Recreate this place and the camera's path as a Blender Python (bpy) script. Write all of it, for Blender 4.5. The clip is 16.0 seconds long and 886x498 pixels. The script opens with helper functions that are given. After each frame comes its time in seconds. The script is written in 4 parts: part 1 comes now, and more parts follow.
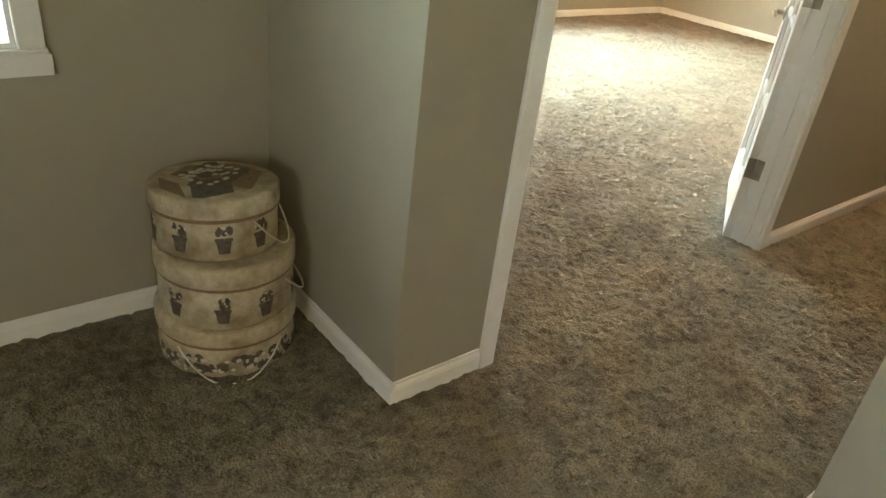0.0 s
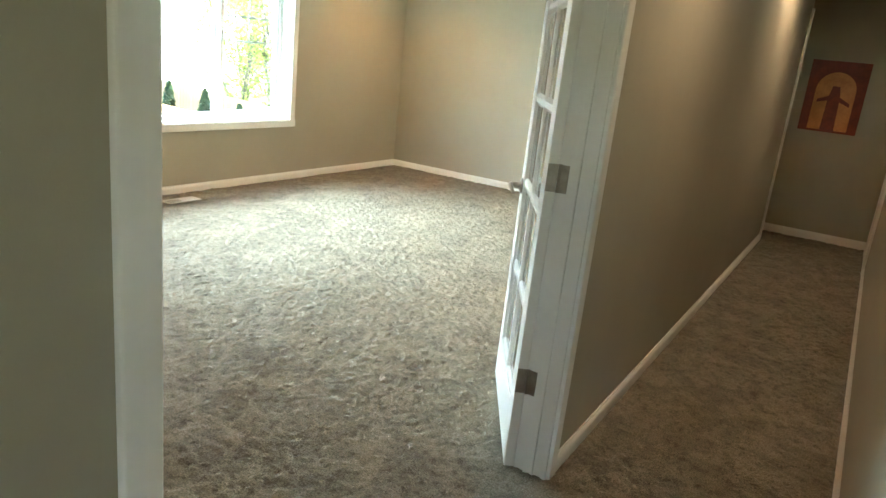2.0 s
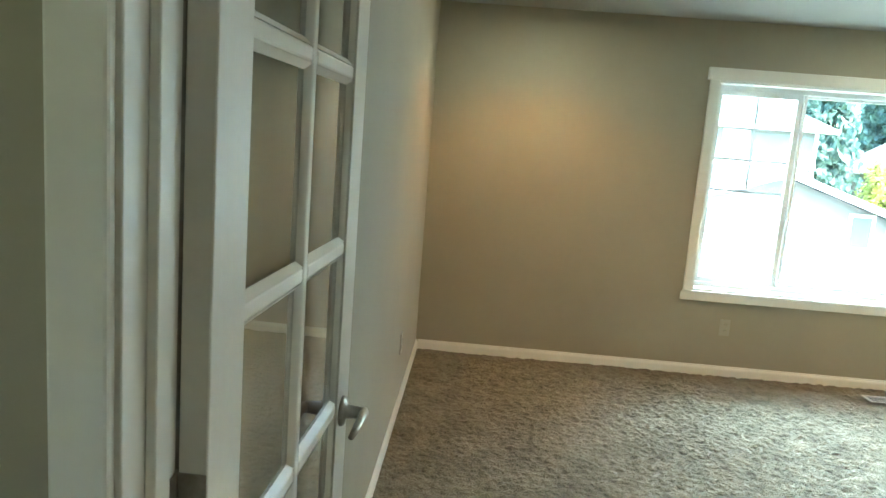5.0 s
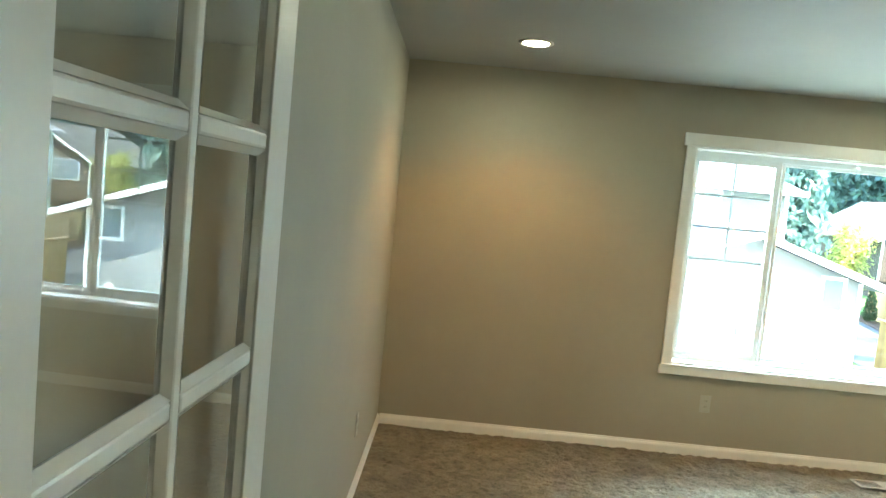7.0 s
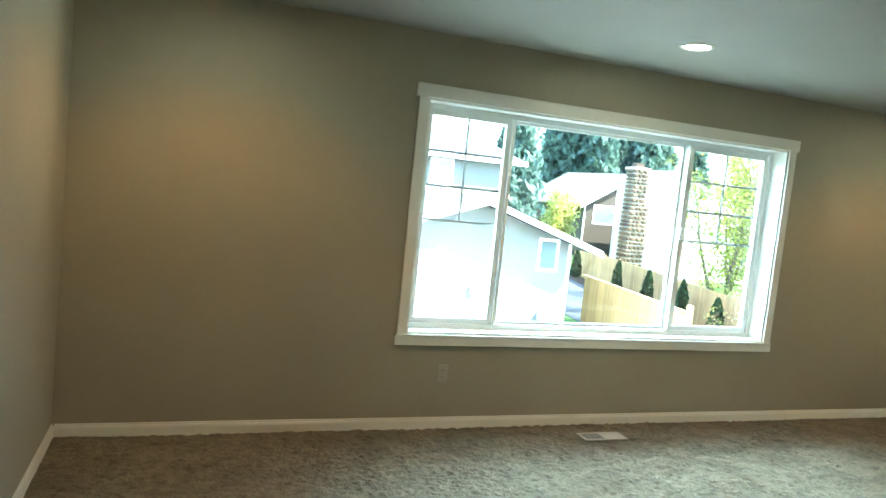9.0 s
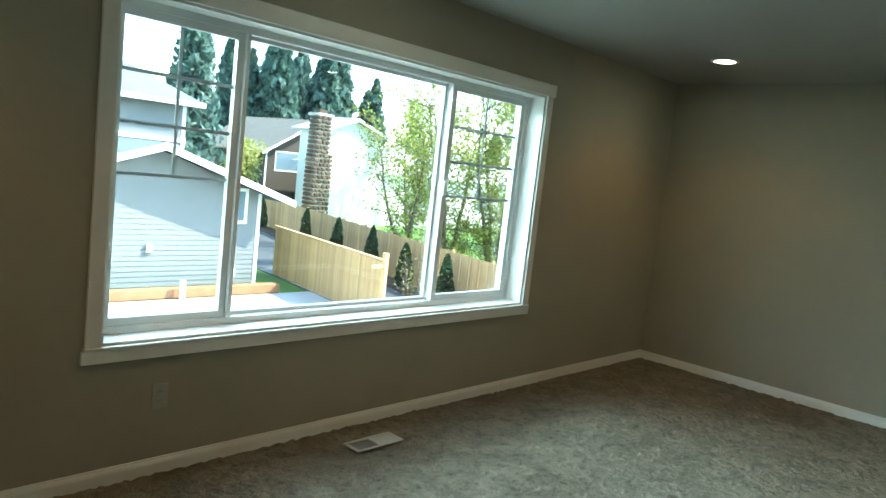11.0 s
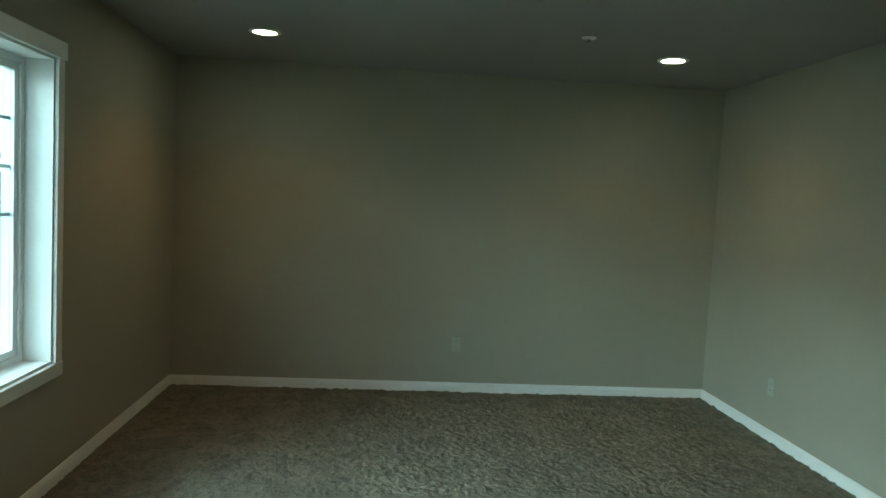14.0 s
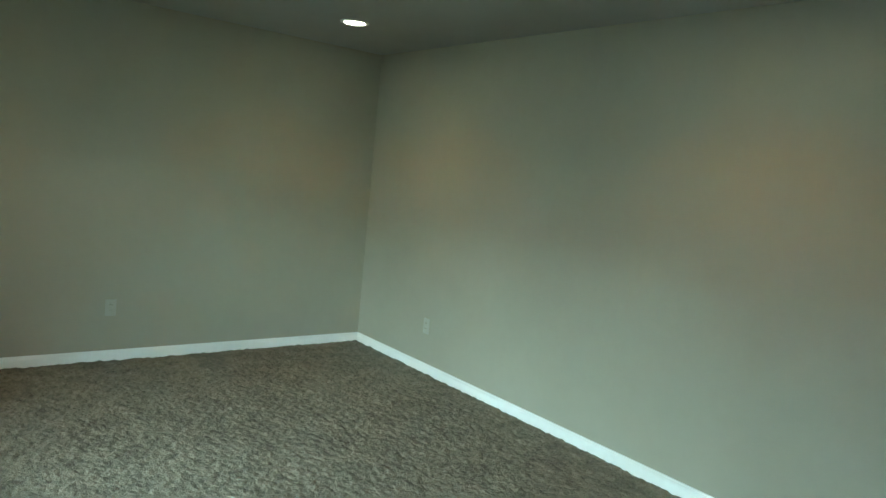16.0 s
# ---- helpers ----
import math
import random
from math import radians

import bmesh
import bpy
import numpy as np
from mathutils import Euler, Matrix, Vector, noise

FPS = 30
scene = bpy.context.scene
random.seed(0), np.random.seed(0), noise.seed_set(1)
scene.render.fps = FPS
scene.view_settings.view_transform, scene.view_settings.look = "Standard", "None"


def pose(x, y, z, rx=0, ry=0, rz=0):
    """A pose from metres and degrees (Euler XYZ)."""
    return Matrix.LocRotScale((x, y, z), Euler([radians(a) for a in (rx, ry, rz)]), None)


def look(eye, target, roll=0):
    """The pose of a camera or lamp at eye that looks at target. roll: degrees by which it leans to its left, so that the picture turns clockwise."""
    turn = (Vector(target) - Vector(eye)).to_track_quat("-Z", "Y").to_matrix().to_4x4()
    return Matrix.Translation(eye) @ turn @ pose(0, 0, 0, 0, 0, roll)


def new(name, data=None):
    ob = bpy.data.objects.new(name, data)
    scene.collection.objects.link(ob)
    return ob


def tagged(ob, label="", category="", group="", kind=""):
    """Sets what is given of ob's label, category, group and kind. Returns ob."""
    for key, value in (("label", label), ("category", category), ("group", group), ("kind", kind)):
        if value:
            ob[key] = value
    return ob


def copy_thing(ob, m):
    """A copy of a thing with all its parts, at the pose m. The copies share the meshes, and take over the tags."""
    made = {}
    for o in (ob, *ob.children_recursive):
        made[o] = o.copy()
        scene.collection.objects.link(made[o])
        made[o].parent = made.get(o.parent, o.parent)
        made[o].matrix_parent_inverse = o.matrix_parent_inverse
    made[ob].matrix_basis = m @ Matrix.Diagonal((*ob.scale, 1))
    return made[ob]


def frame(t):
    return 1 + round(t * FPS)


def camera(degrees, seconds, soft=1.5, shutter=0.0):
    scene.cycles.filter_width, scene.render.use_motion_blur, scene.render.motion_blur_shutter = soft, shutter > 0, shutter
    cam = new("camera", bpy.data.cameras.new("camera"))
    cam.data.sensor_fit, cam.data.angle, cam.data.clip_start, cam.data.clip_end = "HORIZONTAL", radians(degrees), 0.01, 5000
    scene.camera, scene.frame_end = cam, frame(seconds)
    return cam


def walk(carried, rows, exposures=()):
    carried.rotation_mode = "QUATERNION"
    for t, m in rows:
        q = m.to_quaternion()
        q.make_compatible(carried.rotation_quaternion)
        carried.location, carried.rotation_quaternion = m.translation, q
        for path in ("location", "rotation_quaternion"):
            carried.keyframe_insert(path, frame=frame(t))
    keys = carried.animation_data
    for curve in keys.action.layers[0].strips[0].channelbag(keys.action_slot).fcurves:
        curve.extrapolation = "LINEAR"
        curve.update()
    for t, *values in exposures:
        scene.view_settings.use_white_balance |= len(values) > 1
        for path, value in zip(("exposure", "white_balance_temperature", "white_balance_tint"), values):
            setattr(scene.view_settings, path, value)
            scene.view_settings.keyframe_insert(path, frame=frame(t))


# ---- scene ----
cam = camera(64.8, 16.0)
PATH = [
    (0, (-1.335, -1.32, 1.358), (-0.184, -0.001, 0.391), 7.2),
    (0.5, (-1.243, -1.293, 1.422), (0.052, -0.064, 0.521), 8.3),
    (1, (-0.978, -1.177, 1.384), (0.442, -0.006, 0.601), 9.2),
    (1.5, (-0.728, -1.021, 1.391), (0.754, 0.122, 0.685), 7.8),
    (2, (-0.552, -0.817, 1.415), (1.112, 0.15, 0.871), 6.3),
    (2.5, (-0.398, -0.728, 1.443), (1.214, 0.392, 1.061), 2.9),
    (3, (-0.238, -0.723, 1.467), (1.103, 0.717, 1.11), 3.2),
    (3.5, (-0.076, -0.782, 1.468), (0.982, 0.887, 1.164), 2.2),
    (4, (0.1, -0.762, 1.492), (0.773, 1.099, 1.203), 1.2),
    (4.5, (0.255, -0.736, 1.498), (0.328, 1.237, 1.181), 4.1),
    (4.7, (0.282, -0.731, 1.501), (0.213, 1.241, 1.177), 4.7),
    (6.8, (0.273, -0.517, 1.556), (0.180, 1.476, 1.421), 4.0),
    (7, (0.334, -0.447, 1.562), (0.309, 1.547, 1.406), 5.5),
    (7.5, (0.368, -0.318, 1.572), (0.558, 1.663, 1.38), 7.6),
    (8, (0.386, -0.191, 1.607), (0.804, 1.756, 1.415), 7.1),
    (8.2, (0.484, -0.159, 1.589), (0.925, 1.783, 1.395), 6.1),
    (10.3, (0.594, 0.865, 1.426), (1.814, 2.434, 1.212), 5.4),
    (10.5, (0.681, 0.983, 1.458), (1.942, 2.513, 1.198), 4.5),
    (11, (0.754, 1.24, 1.46), (2.199, 2.604, 1.236), 6.4),
    (11.5, (0.685, 1.51, 1.433), (2.408, 2.511, 1.261), 4.3),
    (12, (0.696, 1.8, 1.407), (2.52, 2.61, 1.279), 3.6),
    (12.5, (0.929, 1.97, 1.436), (2.814, 2.619, 1.286), 3.5),
    (13, (1.001, 2.272, 1.531), (2.969, 2.583, 1.36), 5.7),
    (13.5, (1.114, 2.557, 1.561), (3.101, 2.573, 1.328), 3.2),
    (14, (1.222, 2.557, 1.461), (3.209, 2.383, 1.322), 2.9),
    (14.5, (1.396, 2.806, 1.599), (3.334, 2.355, 1.4), 2.5),
    (15, (1.447, 2.924, 1.5), (3.279, 2.148, 1.303), 3.5),
    (15.5, (1.447, 3.079, 1.514), (3.162, 2.059, 1.383), 2.5),
    (16, (1.447, 3.111, 1.501), (3.006, 1.877, 1.284), 5.7),
]

EXPOSURES = [(0, 5.45, 7900, 4), (1.5, 5.15, 6900, 0), (2.5, 4.9, 6400, -3), (3.5, 4.75, 6100, -9), (7, 4.75, 6350, -9), (8.2, 4.5, 6300, -10), (10.3, 3.2, 6150, -12), (11.2, 2.85, 6150, -12), (12.5, 2.4, 6100, -14), (13, 2.3, 6000, -17), (13.5, 2.25, 5950, -20), (14.2, 2.45, 5950, -20), (15.2, 2.85, 6000, -18), (16, 3.05, 6000, -18)]
walk(cam, [(t, look(eye, target, roll)) for t, eye, target, roll in PATH], EXPOSURES)

# ---- daylight ----
SUN_ELEVATION, SUN_AZIMUTH = 46, 125          # degrees; azimuth clockwise from +y
world = bpy.data.worlds.new("sky")
scene.world = world
world.use_nodes = True
wn = world.node_tree.nodes
sky = wn.new("ShaderNodeTexSky")
sky.sky_type, sky.sun_disc = "NISHITA", False
sky.air_density, sky.dust_density, sky.ozone_density = 1.0, 0.6, 1.5
sky.sun_elevation, sky.sun_rotation = radians(SUN_ELEVATION), radians(SUN_AZIMUTH)
wn["Background"].inputs["Strength"].default_value = 0.15
world.node_tree.links.new(sky.outputs["Color"], wn["Background"].inputs["Color"])
sun = new("sun", bpy.data.lights.new("sun", "SUN"))
sun.data.energy, sun.data.angle, sun.data.color = 2.3, radians(0.8), (1.0, 0.95, 0.87)
_a, _e = radians(SUN_AZIMUTH), radians(SUN_ELEVATION)
sun.matrix_world = look((math.sin(_a) * 30, math.cos(_a) * 30, 30 * math.tan(_e)), (0, 0, 0))

# area lamps added outside to boost the high sky's light through the two windows
def daylight_fill(x, y, z, width, height, watts, aim):
    lamp = new("daylight_fill", bpy.data.lights.new("daylight_fill", "AREA"))
    lamp.data.shape, lamp.data.size, lamp.data.size_y = "RECTANGLE", width, height
    lamp.data.energy, lamp.data.color = watts, (0.70, 0.87, 1.0)
    lamp.matrix_world = look((x, y, z), (x, aim, 1.5))


daylight_fill(3.2, 7.6, 4.1, 4.6, 1.6, 60, 3.9)
daylight_fill(-1.6, 14.0, 4.8, 11.0, 2.2, 300, 4.1)
daylight_fill(-1.75, 3.6, 3.4, 2.0, 1.4, 18, 0.9)
# warm fill lamp added at the unseen west opening to brighten the landing
west_fill = new("daylight_fill", bpy.data.lights.new("daylight_fill", "AREA"))
west_fill.data.shape, west_fill.data.size, west_fill.data.size_y = "RECTANGLE", 0.8, 0.7
west_fill.data.energy, west_fill.data.color = 0.6, (1.0, 0.84, 0.62)
west_fill.matrix_world = look((-3.66, -2.5, 1.5), (-1.0, -1.2, 1.4))

# ---- lamps ----
ROOM_W, ROOM_E, ROOM_N, ROOM_H = -0.05, 6.43, 4.075, 2.40
DOWNLIGHTS = [(0.67, 3.30), (3.06, 3.30), (5.495, 3.30), (5.495, 0.81), (3.06, 0.81)]
HALL_LIGHTS = [(2.3, -0.40), (5.0, -0.40)]
# assumed lamp, out of view, added to fill the landing with warm light
LANDING_FILL = [(-1.6, -2.6)]


def downlight_lamp(x, y, watts, color=(1.0, 0.62, 0.30), cone=110):
    lamp = new("downlight_lamp", bpy.data.lights.new("downlight_lamp", "SPOT"))
    lamp.data.energy, lamp.data.spot_size, lamp.data.spot_blend = watts, radians(cone), 0.6
    lamp.data.shadow_soft_size, lamp.data.color = 0.05, color
    lamp.matrix_world = pose(x, y, ROOM_H - 0.012)


for _x, _y in DOWNLIGHTS:
    downlight_lamp(_x, _y, 2.4, (1.0, 0.42, 0.09), 128)
for _x, _y in HALL_LIGHTS:
    downlight_lamp(_x, _y, 0.6, (1.0, 0.27, 0.03), 140)
for _x, _y in LANDING_FILL:
    downlight_lamp(_x, _y, 0.5, (1.0, 0.55, 0.22), 165)


# ---- materials ----
def material(name, rough=0.5, metal=0.0):
    m = bpy.data.materials.new(name)
    m.use_nodes = True
    b = m.node_tree.nodes["Principled BSDF"]
    b.inputs["Roughness"].default_value, b.inputs["Metallic"].default_value = rough, metal
    return m, m.node_tree.nodes, m.node_tree.links, b


def noise_node(n, l, scale, detail=3.0, coords=None, rough=0.55):
    t = n.new("ShaderNodeTexNoise")
    t.inputs["Scale"].default_value, t.inputs["Detail"].default_value = scale, detail
    t.inputs["Roughness"].default_value = rough
    if coords:
        l.new(coords, t.inputs["Vector"])
    return t


def ramp_node(n, l, fac, stops):
    r = n.new("ShaderNodeValToRGB")
    for k, (p, c) in enumerate(stops):
        e = r.color_ramp.elements[k] if k < 2 else r.color_ramp.elements.new(p)
        e.position, e.color = p, (*c, 1)
    l.new(fac, r.inputs["Fac"])
    return r


def mix_node(n, l, fac, a, b, mode="MIX"):
    m = n.new("ShaderNodeMix")
    m.data_type, m.blend_type = "RGBA", mode
    for key, v in ((0, fac), (6, a), (7, b)):
        if hasattr(v, "is_output"):
            l.new(v, m.inputs[key])
        else:
            m.inputs[key].default_value = v if key == 0 else (*v, 1)
    return m.outputs[2]


def bump_node(n, l, b, height, strength=0.3, distance=0.01, after=None):
    k = n.new("ShaderNodeBump")
    k.inputs["Strength"].default_value, k.inputs["Distance"].default_value = strength, distance
    l.new(height, k.inputs["Height"])
    if after:
        l.new(after, k.inputs["Normal"])
    l.new(k.outputs["Normal"], b.inputs["Normal"])
    return k.outputs["Normal"]


def mottled(name, low, high, scale=4.0, fine=60.0, rough=0.6, metal=0.0, bump=0.2, distance=0.004, per_piece=0.0):
    """A surface whose colour drifts between two tones, with fine relief."""
    m, n, l, b = material(name, rough, metal)
    co = n.new("ShaderNodeTexCoord").outputs["Object"]
    big, small = noise_node(n, l, scale, 4, co), noise_node(n, l, fine, 3, co)
    c = ramp_node(n, l, big.outputs["Fac"], [(0.3, low), (0.7, high)]).outputs["Color"]
    c = mix_node(n, l, 0.35, c, ramp_node(n, l, small.outputs["Fac"], [(0.25, low), (0.75, high)]).outputs["Color"])
    if per_piece:
        info = n.new("ShaderNodeObjectInfo")
        shade = ramp_node(n, l, info.outputs["Random"], [(0.0, (1 - per_piece,) * 3), (1.0, (1 + per_piece * 0.4,) * 3)]).outputs["Color"]
        c = mix_node(n, l, 1.0, c, shade, "MULTIPLY")
    l.new(c, b.inputs["Base Color"])
    bump_node(n, l, b, small.outputs["Fac"], bump, distance)
    return m


def wall_paint(name, low, high):
    """Rolled paint on drywall: orange-peel relief, faint roller drift."""
    m, n, l, b = material(name, 0.62)
    co = n.new("ShaderNodeTexCoord").outputs["Object"]
    drift, peel, speck = noise_node(n, l, 1.3, 4, co), noise_node(n, l, 95, 3, co), noise_node(n, l, 14, 5, co)
    c = ramp_node(n, l, drift.outputs["Fac"], [(0.3, low), (0.7, high)]).outputs["Color"]
    c = mix_node(n, l, 0.2, c, ramp_node(n, l, speck.outputs["Fac"], [(0.3, low), (0.7, high)]).outputs["Color"])
    l.new(c, b.inputs["Base Color"])
    bump_node(n, l, b, peel.outputs["Fac"], 0.22, 0.003)
    return m


def carpet_material():
    """Cut-pile carpet: matted tufts with pit shade in the colour, pale and dark flecks, vacuum and foot marks."""
    m, n, l, b = material("carpet", 0.95)
    co = n.new("ShaderNodeTexCoord").outputs["Object"]
    tuft = n.new("ShaderNodeTexVoronoi")
    tuft.inputs["Scale"].default_value = 120
    l.new(co, tuft.inputs["Vector"])
    clump, fleck, marks, broad = (noise_node(n, l, s, d, co) for s, d in ((28, 4), (170, 2), (5.5, 3), (1.1, 2)))
    marks.inputs["Distortion"].default_value = 1.2
    c = ramp_node(n, l, fleck.outputs["Fac"], [(0.28, (0.115, 0.099, 0.070)), (0.5, (0.185, 0.164, 0.120)), (0.75, (0.275, 0.249, 0.192))]).outputs["Color"]
    # clump ramp darkens the colour where pits between tufts would be shaded
    c = mix_node(n, l, 0.75, c, ramp_node(n, l, clump.outputs["Fac"], [(0.34, (0.62, 0.60, 0.57)), (0.47, (1.0, 1.0, 1.0)), (0.75, (1.1, 1.1, 1.1))]).outputs["Color"], "MULTIPLY")
    c = mix_node(n, l, 0.8, c, ramp_node(n, l, marks.outputs["Fac"], [(0.40, (0.74, 0.73, 0.71)), (0.60, (1.12, 1.12, 1.12))]).outputs["Color"], "MULTIPLY")
    l.new(c, b.inputs["Base Color"])
    first = bump_node(n, l, b, clump.outputs["Fac"], 1.0, 0.03)
    second = bump_node(n, l, b, fleck.outputs["Fac"], 0.7, 0.006, first)
    bump_node(n, l, b, tuft.outputs["Distance"], 0.5, 0.005, second)
    return m


def glass_material(name, tint=(0.97, 0.99, 0.985)):
    m, n, l, b = material(name, 0.0)
    b.inputs["Base Color"].default_value = (*tint, 1)
    b.inputs["Transmission Weight"].default_value, b.inputs["IOR"].default_value = 1.0, 1.45
    return m


def glow(name, color, strength):
    m, n, l, b = material(name, 0.4)
    b.inputs["Base Color"].default_value = (0.8, 0.8, 0.78, 1)
    b.inputs["Emission Color"].default_value = (*color, 1)
    b.inputs["Emission Strength"].default_value = strength
    return m


PAINT = wall_paint("greige_paint", (0.330, 0.302, 0.232), (0.368, 0.338, 0.262))
CEILING_PAINT = wall_paint("ceiling_paint", (0.33, 0.323, 0.30), (0.37, 0.363, 0.34))
TRIM = mottled("white_trim_paint", (0.74, 0.73, 0.69), (0.82, 0.81, 0.78), 3, 40, 0.35, bump=0.08, distance=0.002)
DOOR_PAINT = mottled("door_paint", (0.72, 0.70, 0.65), (0.80, 0.78, 0.73), 2.5, 55, 0.32, bump=0.1, distance=0.002)
VINYL = mottled("white_vinyl", (0.76, 0.78, 0.78), (0.82, 0.83, 0.83), 3, 50, 0.3, bump=0.05, distance=0.001)
CARPET = carpet_material()
GLASS = glass_material("pane_glass")
NICKEL = mottled("satin_nickel", (0.28, 0.25, 0.21), (0.42, 0.38, 0.33), 30, 160, 0.28, 1.0, bump=0.05, distance=0.001)
PLASTIC = mottled("white_plastic", (0.74, 0.73, 0.70), (0.80, 0.79, 0.76), 8, 60, 0.35, bump=0.03, distance=0.001)
DARK = mottled("dark_slot", (0.012, 0.011, 0.010), (0.03, 0.028, 0.025), 8, 60, 0.7)
LENS_GLOW = glow("lamp_lens", (1.0, 0.86, 0.66), 9.0)


# ---- mesh tools ----
def box(bm, lo, hi, m=None):
    """An upright block between two corners, turned by m."""
    x0, y0, z0 = lo
    x1, y1, z1 = hi
    v = [bm.verts.new(p) for p in ((x0, y0, z0), (x1, y0, z0), (x1, y1, z0), (x0, y1, z0), (x0, y0, z1), (x1, y0, z1), (x1, y1, z1), (x0, y1, z1))]
    for q in ((0, 3, 2, 1), (4, 5, 6, 7), (0, 1, 5, 4), (1, 2, 6, 5), (2, 3, 7, 6), (3, 0, 4, 7)):
        bm.faces.new([v[k] for k in q])
    if m is not None:
        bmesh.ops.transform(bm, matrix=m, verts=v)
    return v


def blocks(*pairs):
    bm = bmesh.new()
    for lo, hi in pairs:
        box(bm, lo, hi)
    return bm


def bevelled(bm, width=0.003, segments=2):
    bmesh.ops.bevel(bm, geom=list(bm.edges), offset=width, segments=segments, affect="EDGES", profile=0.5)
    return bm


def lathe(bm, profile, segments=24, m=None):
    """A turned solid about z from (radius, height) pairs."""
    rings = []
    for r, z in profile:
        rings.append([bm.verts.new((r * math.cos(2 * math.pi * k / segments), r * math.sin(2 * math.pi * k / segments), z)) for k in range(segments)])
    for a, b in zip(rings, rings[1:]):
        for k in range(segments):
            bm.faces.new((a[k], a[(k + 1) % segments], b[(k + 1) % segments], b[k]))
    bm.faces.new(rings[0][::-1])
    bm.faces.new(rings[-1])
    if m is not None:
        bmesh.ops.transform(bm, matrix=m, verts=[v for r in rings for v in r])
    return bm


def mesh_of(name, bm, mat, smooth=False):
    me = bpy.data.meshes.new(name)
    bmesh.ops.recalc_face_normals(bm, faces=bm.faces)
    bm.to_mesh(me)
    bm.free()
    me.materials.append(mat)
    if smooth:
        for p in me.polygons:
            p.use_smooth = True
    return me


def part(name, bm, mat, parent, label="", smooth=False):
    ob = new(name, mesh_of(name, bm, mat, smooth))
    ob.parent = parent
    if label:
        ob["label"] = label
    return ob


def thing(name, label, category, m=None, group="", kind=""):
    ob = new(name)
    ob.empty_display_size = 0.05
    if m is not None:
        ob.matrix_world = m
    return tagged(ob, label, category, group, kind)


def solid(name, bm, mat, label, category, kind="structure", smooth=False):
    return tagged(new(name, mesh_of(name, bm, mat, smooth)), label, category, kind=kind)


def tube(bm, pts, radius, segments=8):
    """A round bar along points; radius may be a list."""
    rad = radius if isinstance(radius, (list, tuple)) else [radius] * len(pts)
    pts = [Vector(p) for p in pts]
    rings = []
    for k, p in enumerate(pts):
        d = (pts[min(k + 1, len(pts) - 1)] - pts[max(k - 1, 0)]).normalized()
        side = d.orthogonal().normalized()
        other = d.cross(side)
        rings.append([bm.verts.new(p + rad[k] * (math.cos(a) * side + math.sin(a) * other)) for a in (2 * math.pi * j / segments for j in range(segments))])
    for a, b in zip(rings, rings[1:]):
        off = min(range(segments), key=lambda s: sum((a[j].co - b[(j + s) % segments].co).length for j in range(segments)))
        for j in range(segments):
            bm.faces.new((a[j], a[(j + 1) % segments], b[(j + 1 + off) % segments], b[(j + off) % segments]))
    bm.faces.new(rings[0][::-1])
    bm.faces.new(rings[-1])
    return bm


# ---- the shell ----
T = 0.12
DOOR_X, DOOR_W, DOOR_H = -0.03, 1.525, 2.075         # the opening's two sides and its height
COLUMN_X, NICHE_N = -0.41, 0.65
WIN = (1.825, 4.590, 0.606, 2.020)             # clear opening: x0, x1, z0, z1
EXT = 0.22
HALL_S, HALL_CORNER, HALL_E = -1.005, 0.25, 7.16
LOFT_W, LOFT_S = -3.6, -4.2
NWIN = (-1.96, -1.067, 0.847, 1.93)

_n0, _n1 = ROOM_N, ROOM_N + EXT
solid("wall_north", blocks(((ROOM_W, _n0, 0), (WIN[0], _n1, ROOM_H)), ((WIN[1], _n0, 0), (ROOM_E, _n1, ROOM_H)),
      ((WIN[0], _n0, 0), (WIN[1], _n1, WIN[2])), ((WIN[0], _n0, WIN[3]), (WIN[1], _n1, ROOM_H))), PAINT, "greige painted drywall wall with a wide window opening", "wall")
solid("wall_east", blocks(((ROOM_E, -T, 0), (ROOM_E + T, _n1, ROOM_H))), PAINT, "greige painted drywall bedroom wall", "wall")
solid("wall_west", blocks(((COLUMN_X, -T, 0), (ROOM_W, _n1, ROOM_H))), PAINT, "greige painted drywall wall ending in a hall corner", "wall")
solid("wall_south", blocks(((DOOR_W + 0.02, -T, 0), (ROOM_E, 0, ROOM_H)),
      ((DOOR_X - 0.02, -T, DOOR_H + 0.02), (DOOR_W + 0.02, 0, ROOM_H))), PAINT, "greige painted drywall wall with a double door opening", "wall")
solid("wall_niche", blocks(((LOFT_W, NICHE_N, 0), (NWIN[0], NICHE_N + EXT, ROOM_H)), ((NWIN[1], NICHE_N, 0), (COLUMN_X, NICHE_N + EXT, ROOM_H)),
      ((NWIN[0], NICHE_N, 0), (NWIN[1], NICHE_N + EXT, NWIN[2])), ((NWIN[0], NICHE_N, NWIN[3]), (NWIN[1], NICHE_N + EXT, ROOM_H))), PAINT, "greige painted landing wall with an added light opening with a small window opening", "wall")
solid("wall_hall_south", blocks(((HALL_CORNER, HALL_S - T, 0), (HALL_E, HALL_S, ROOM_H)), ((HALL_CORNER, LOFT_S, 0), (HALL_CORNER + T, HALL_S - T, ROOM_H))), PAINT, "greige painted hall wall with an outer corner", "wall")
solid("wall_hall_end", blocks(((HALL_E, HALL_S - T, 0), (HALL_E + T, 1.2, ROOM_H)), ((ROOM_E + T, 1.08, 0), (HALL_E, 1.2, ROOM_H))), PAINT, "greige painted wall closing the hall", "wall")
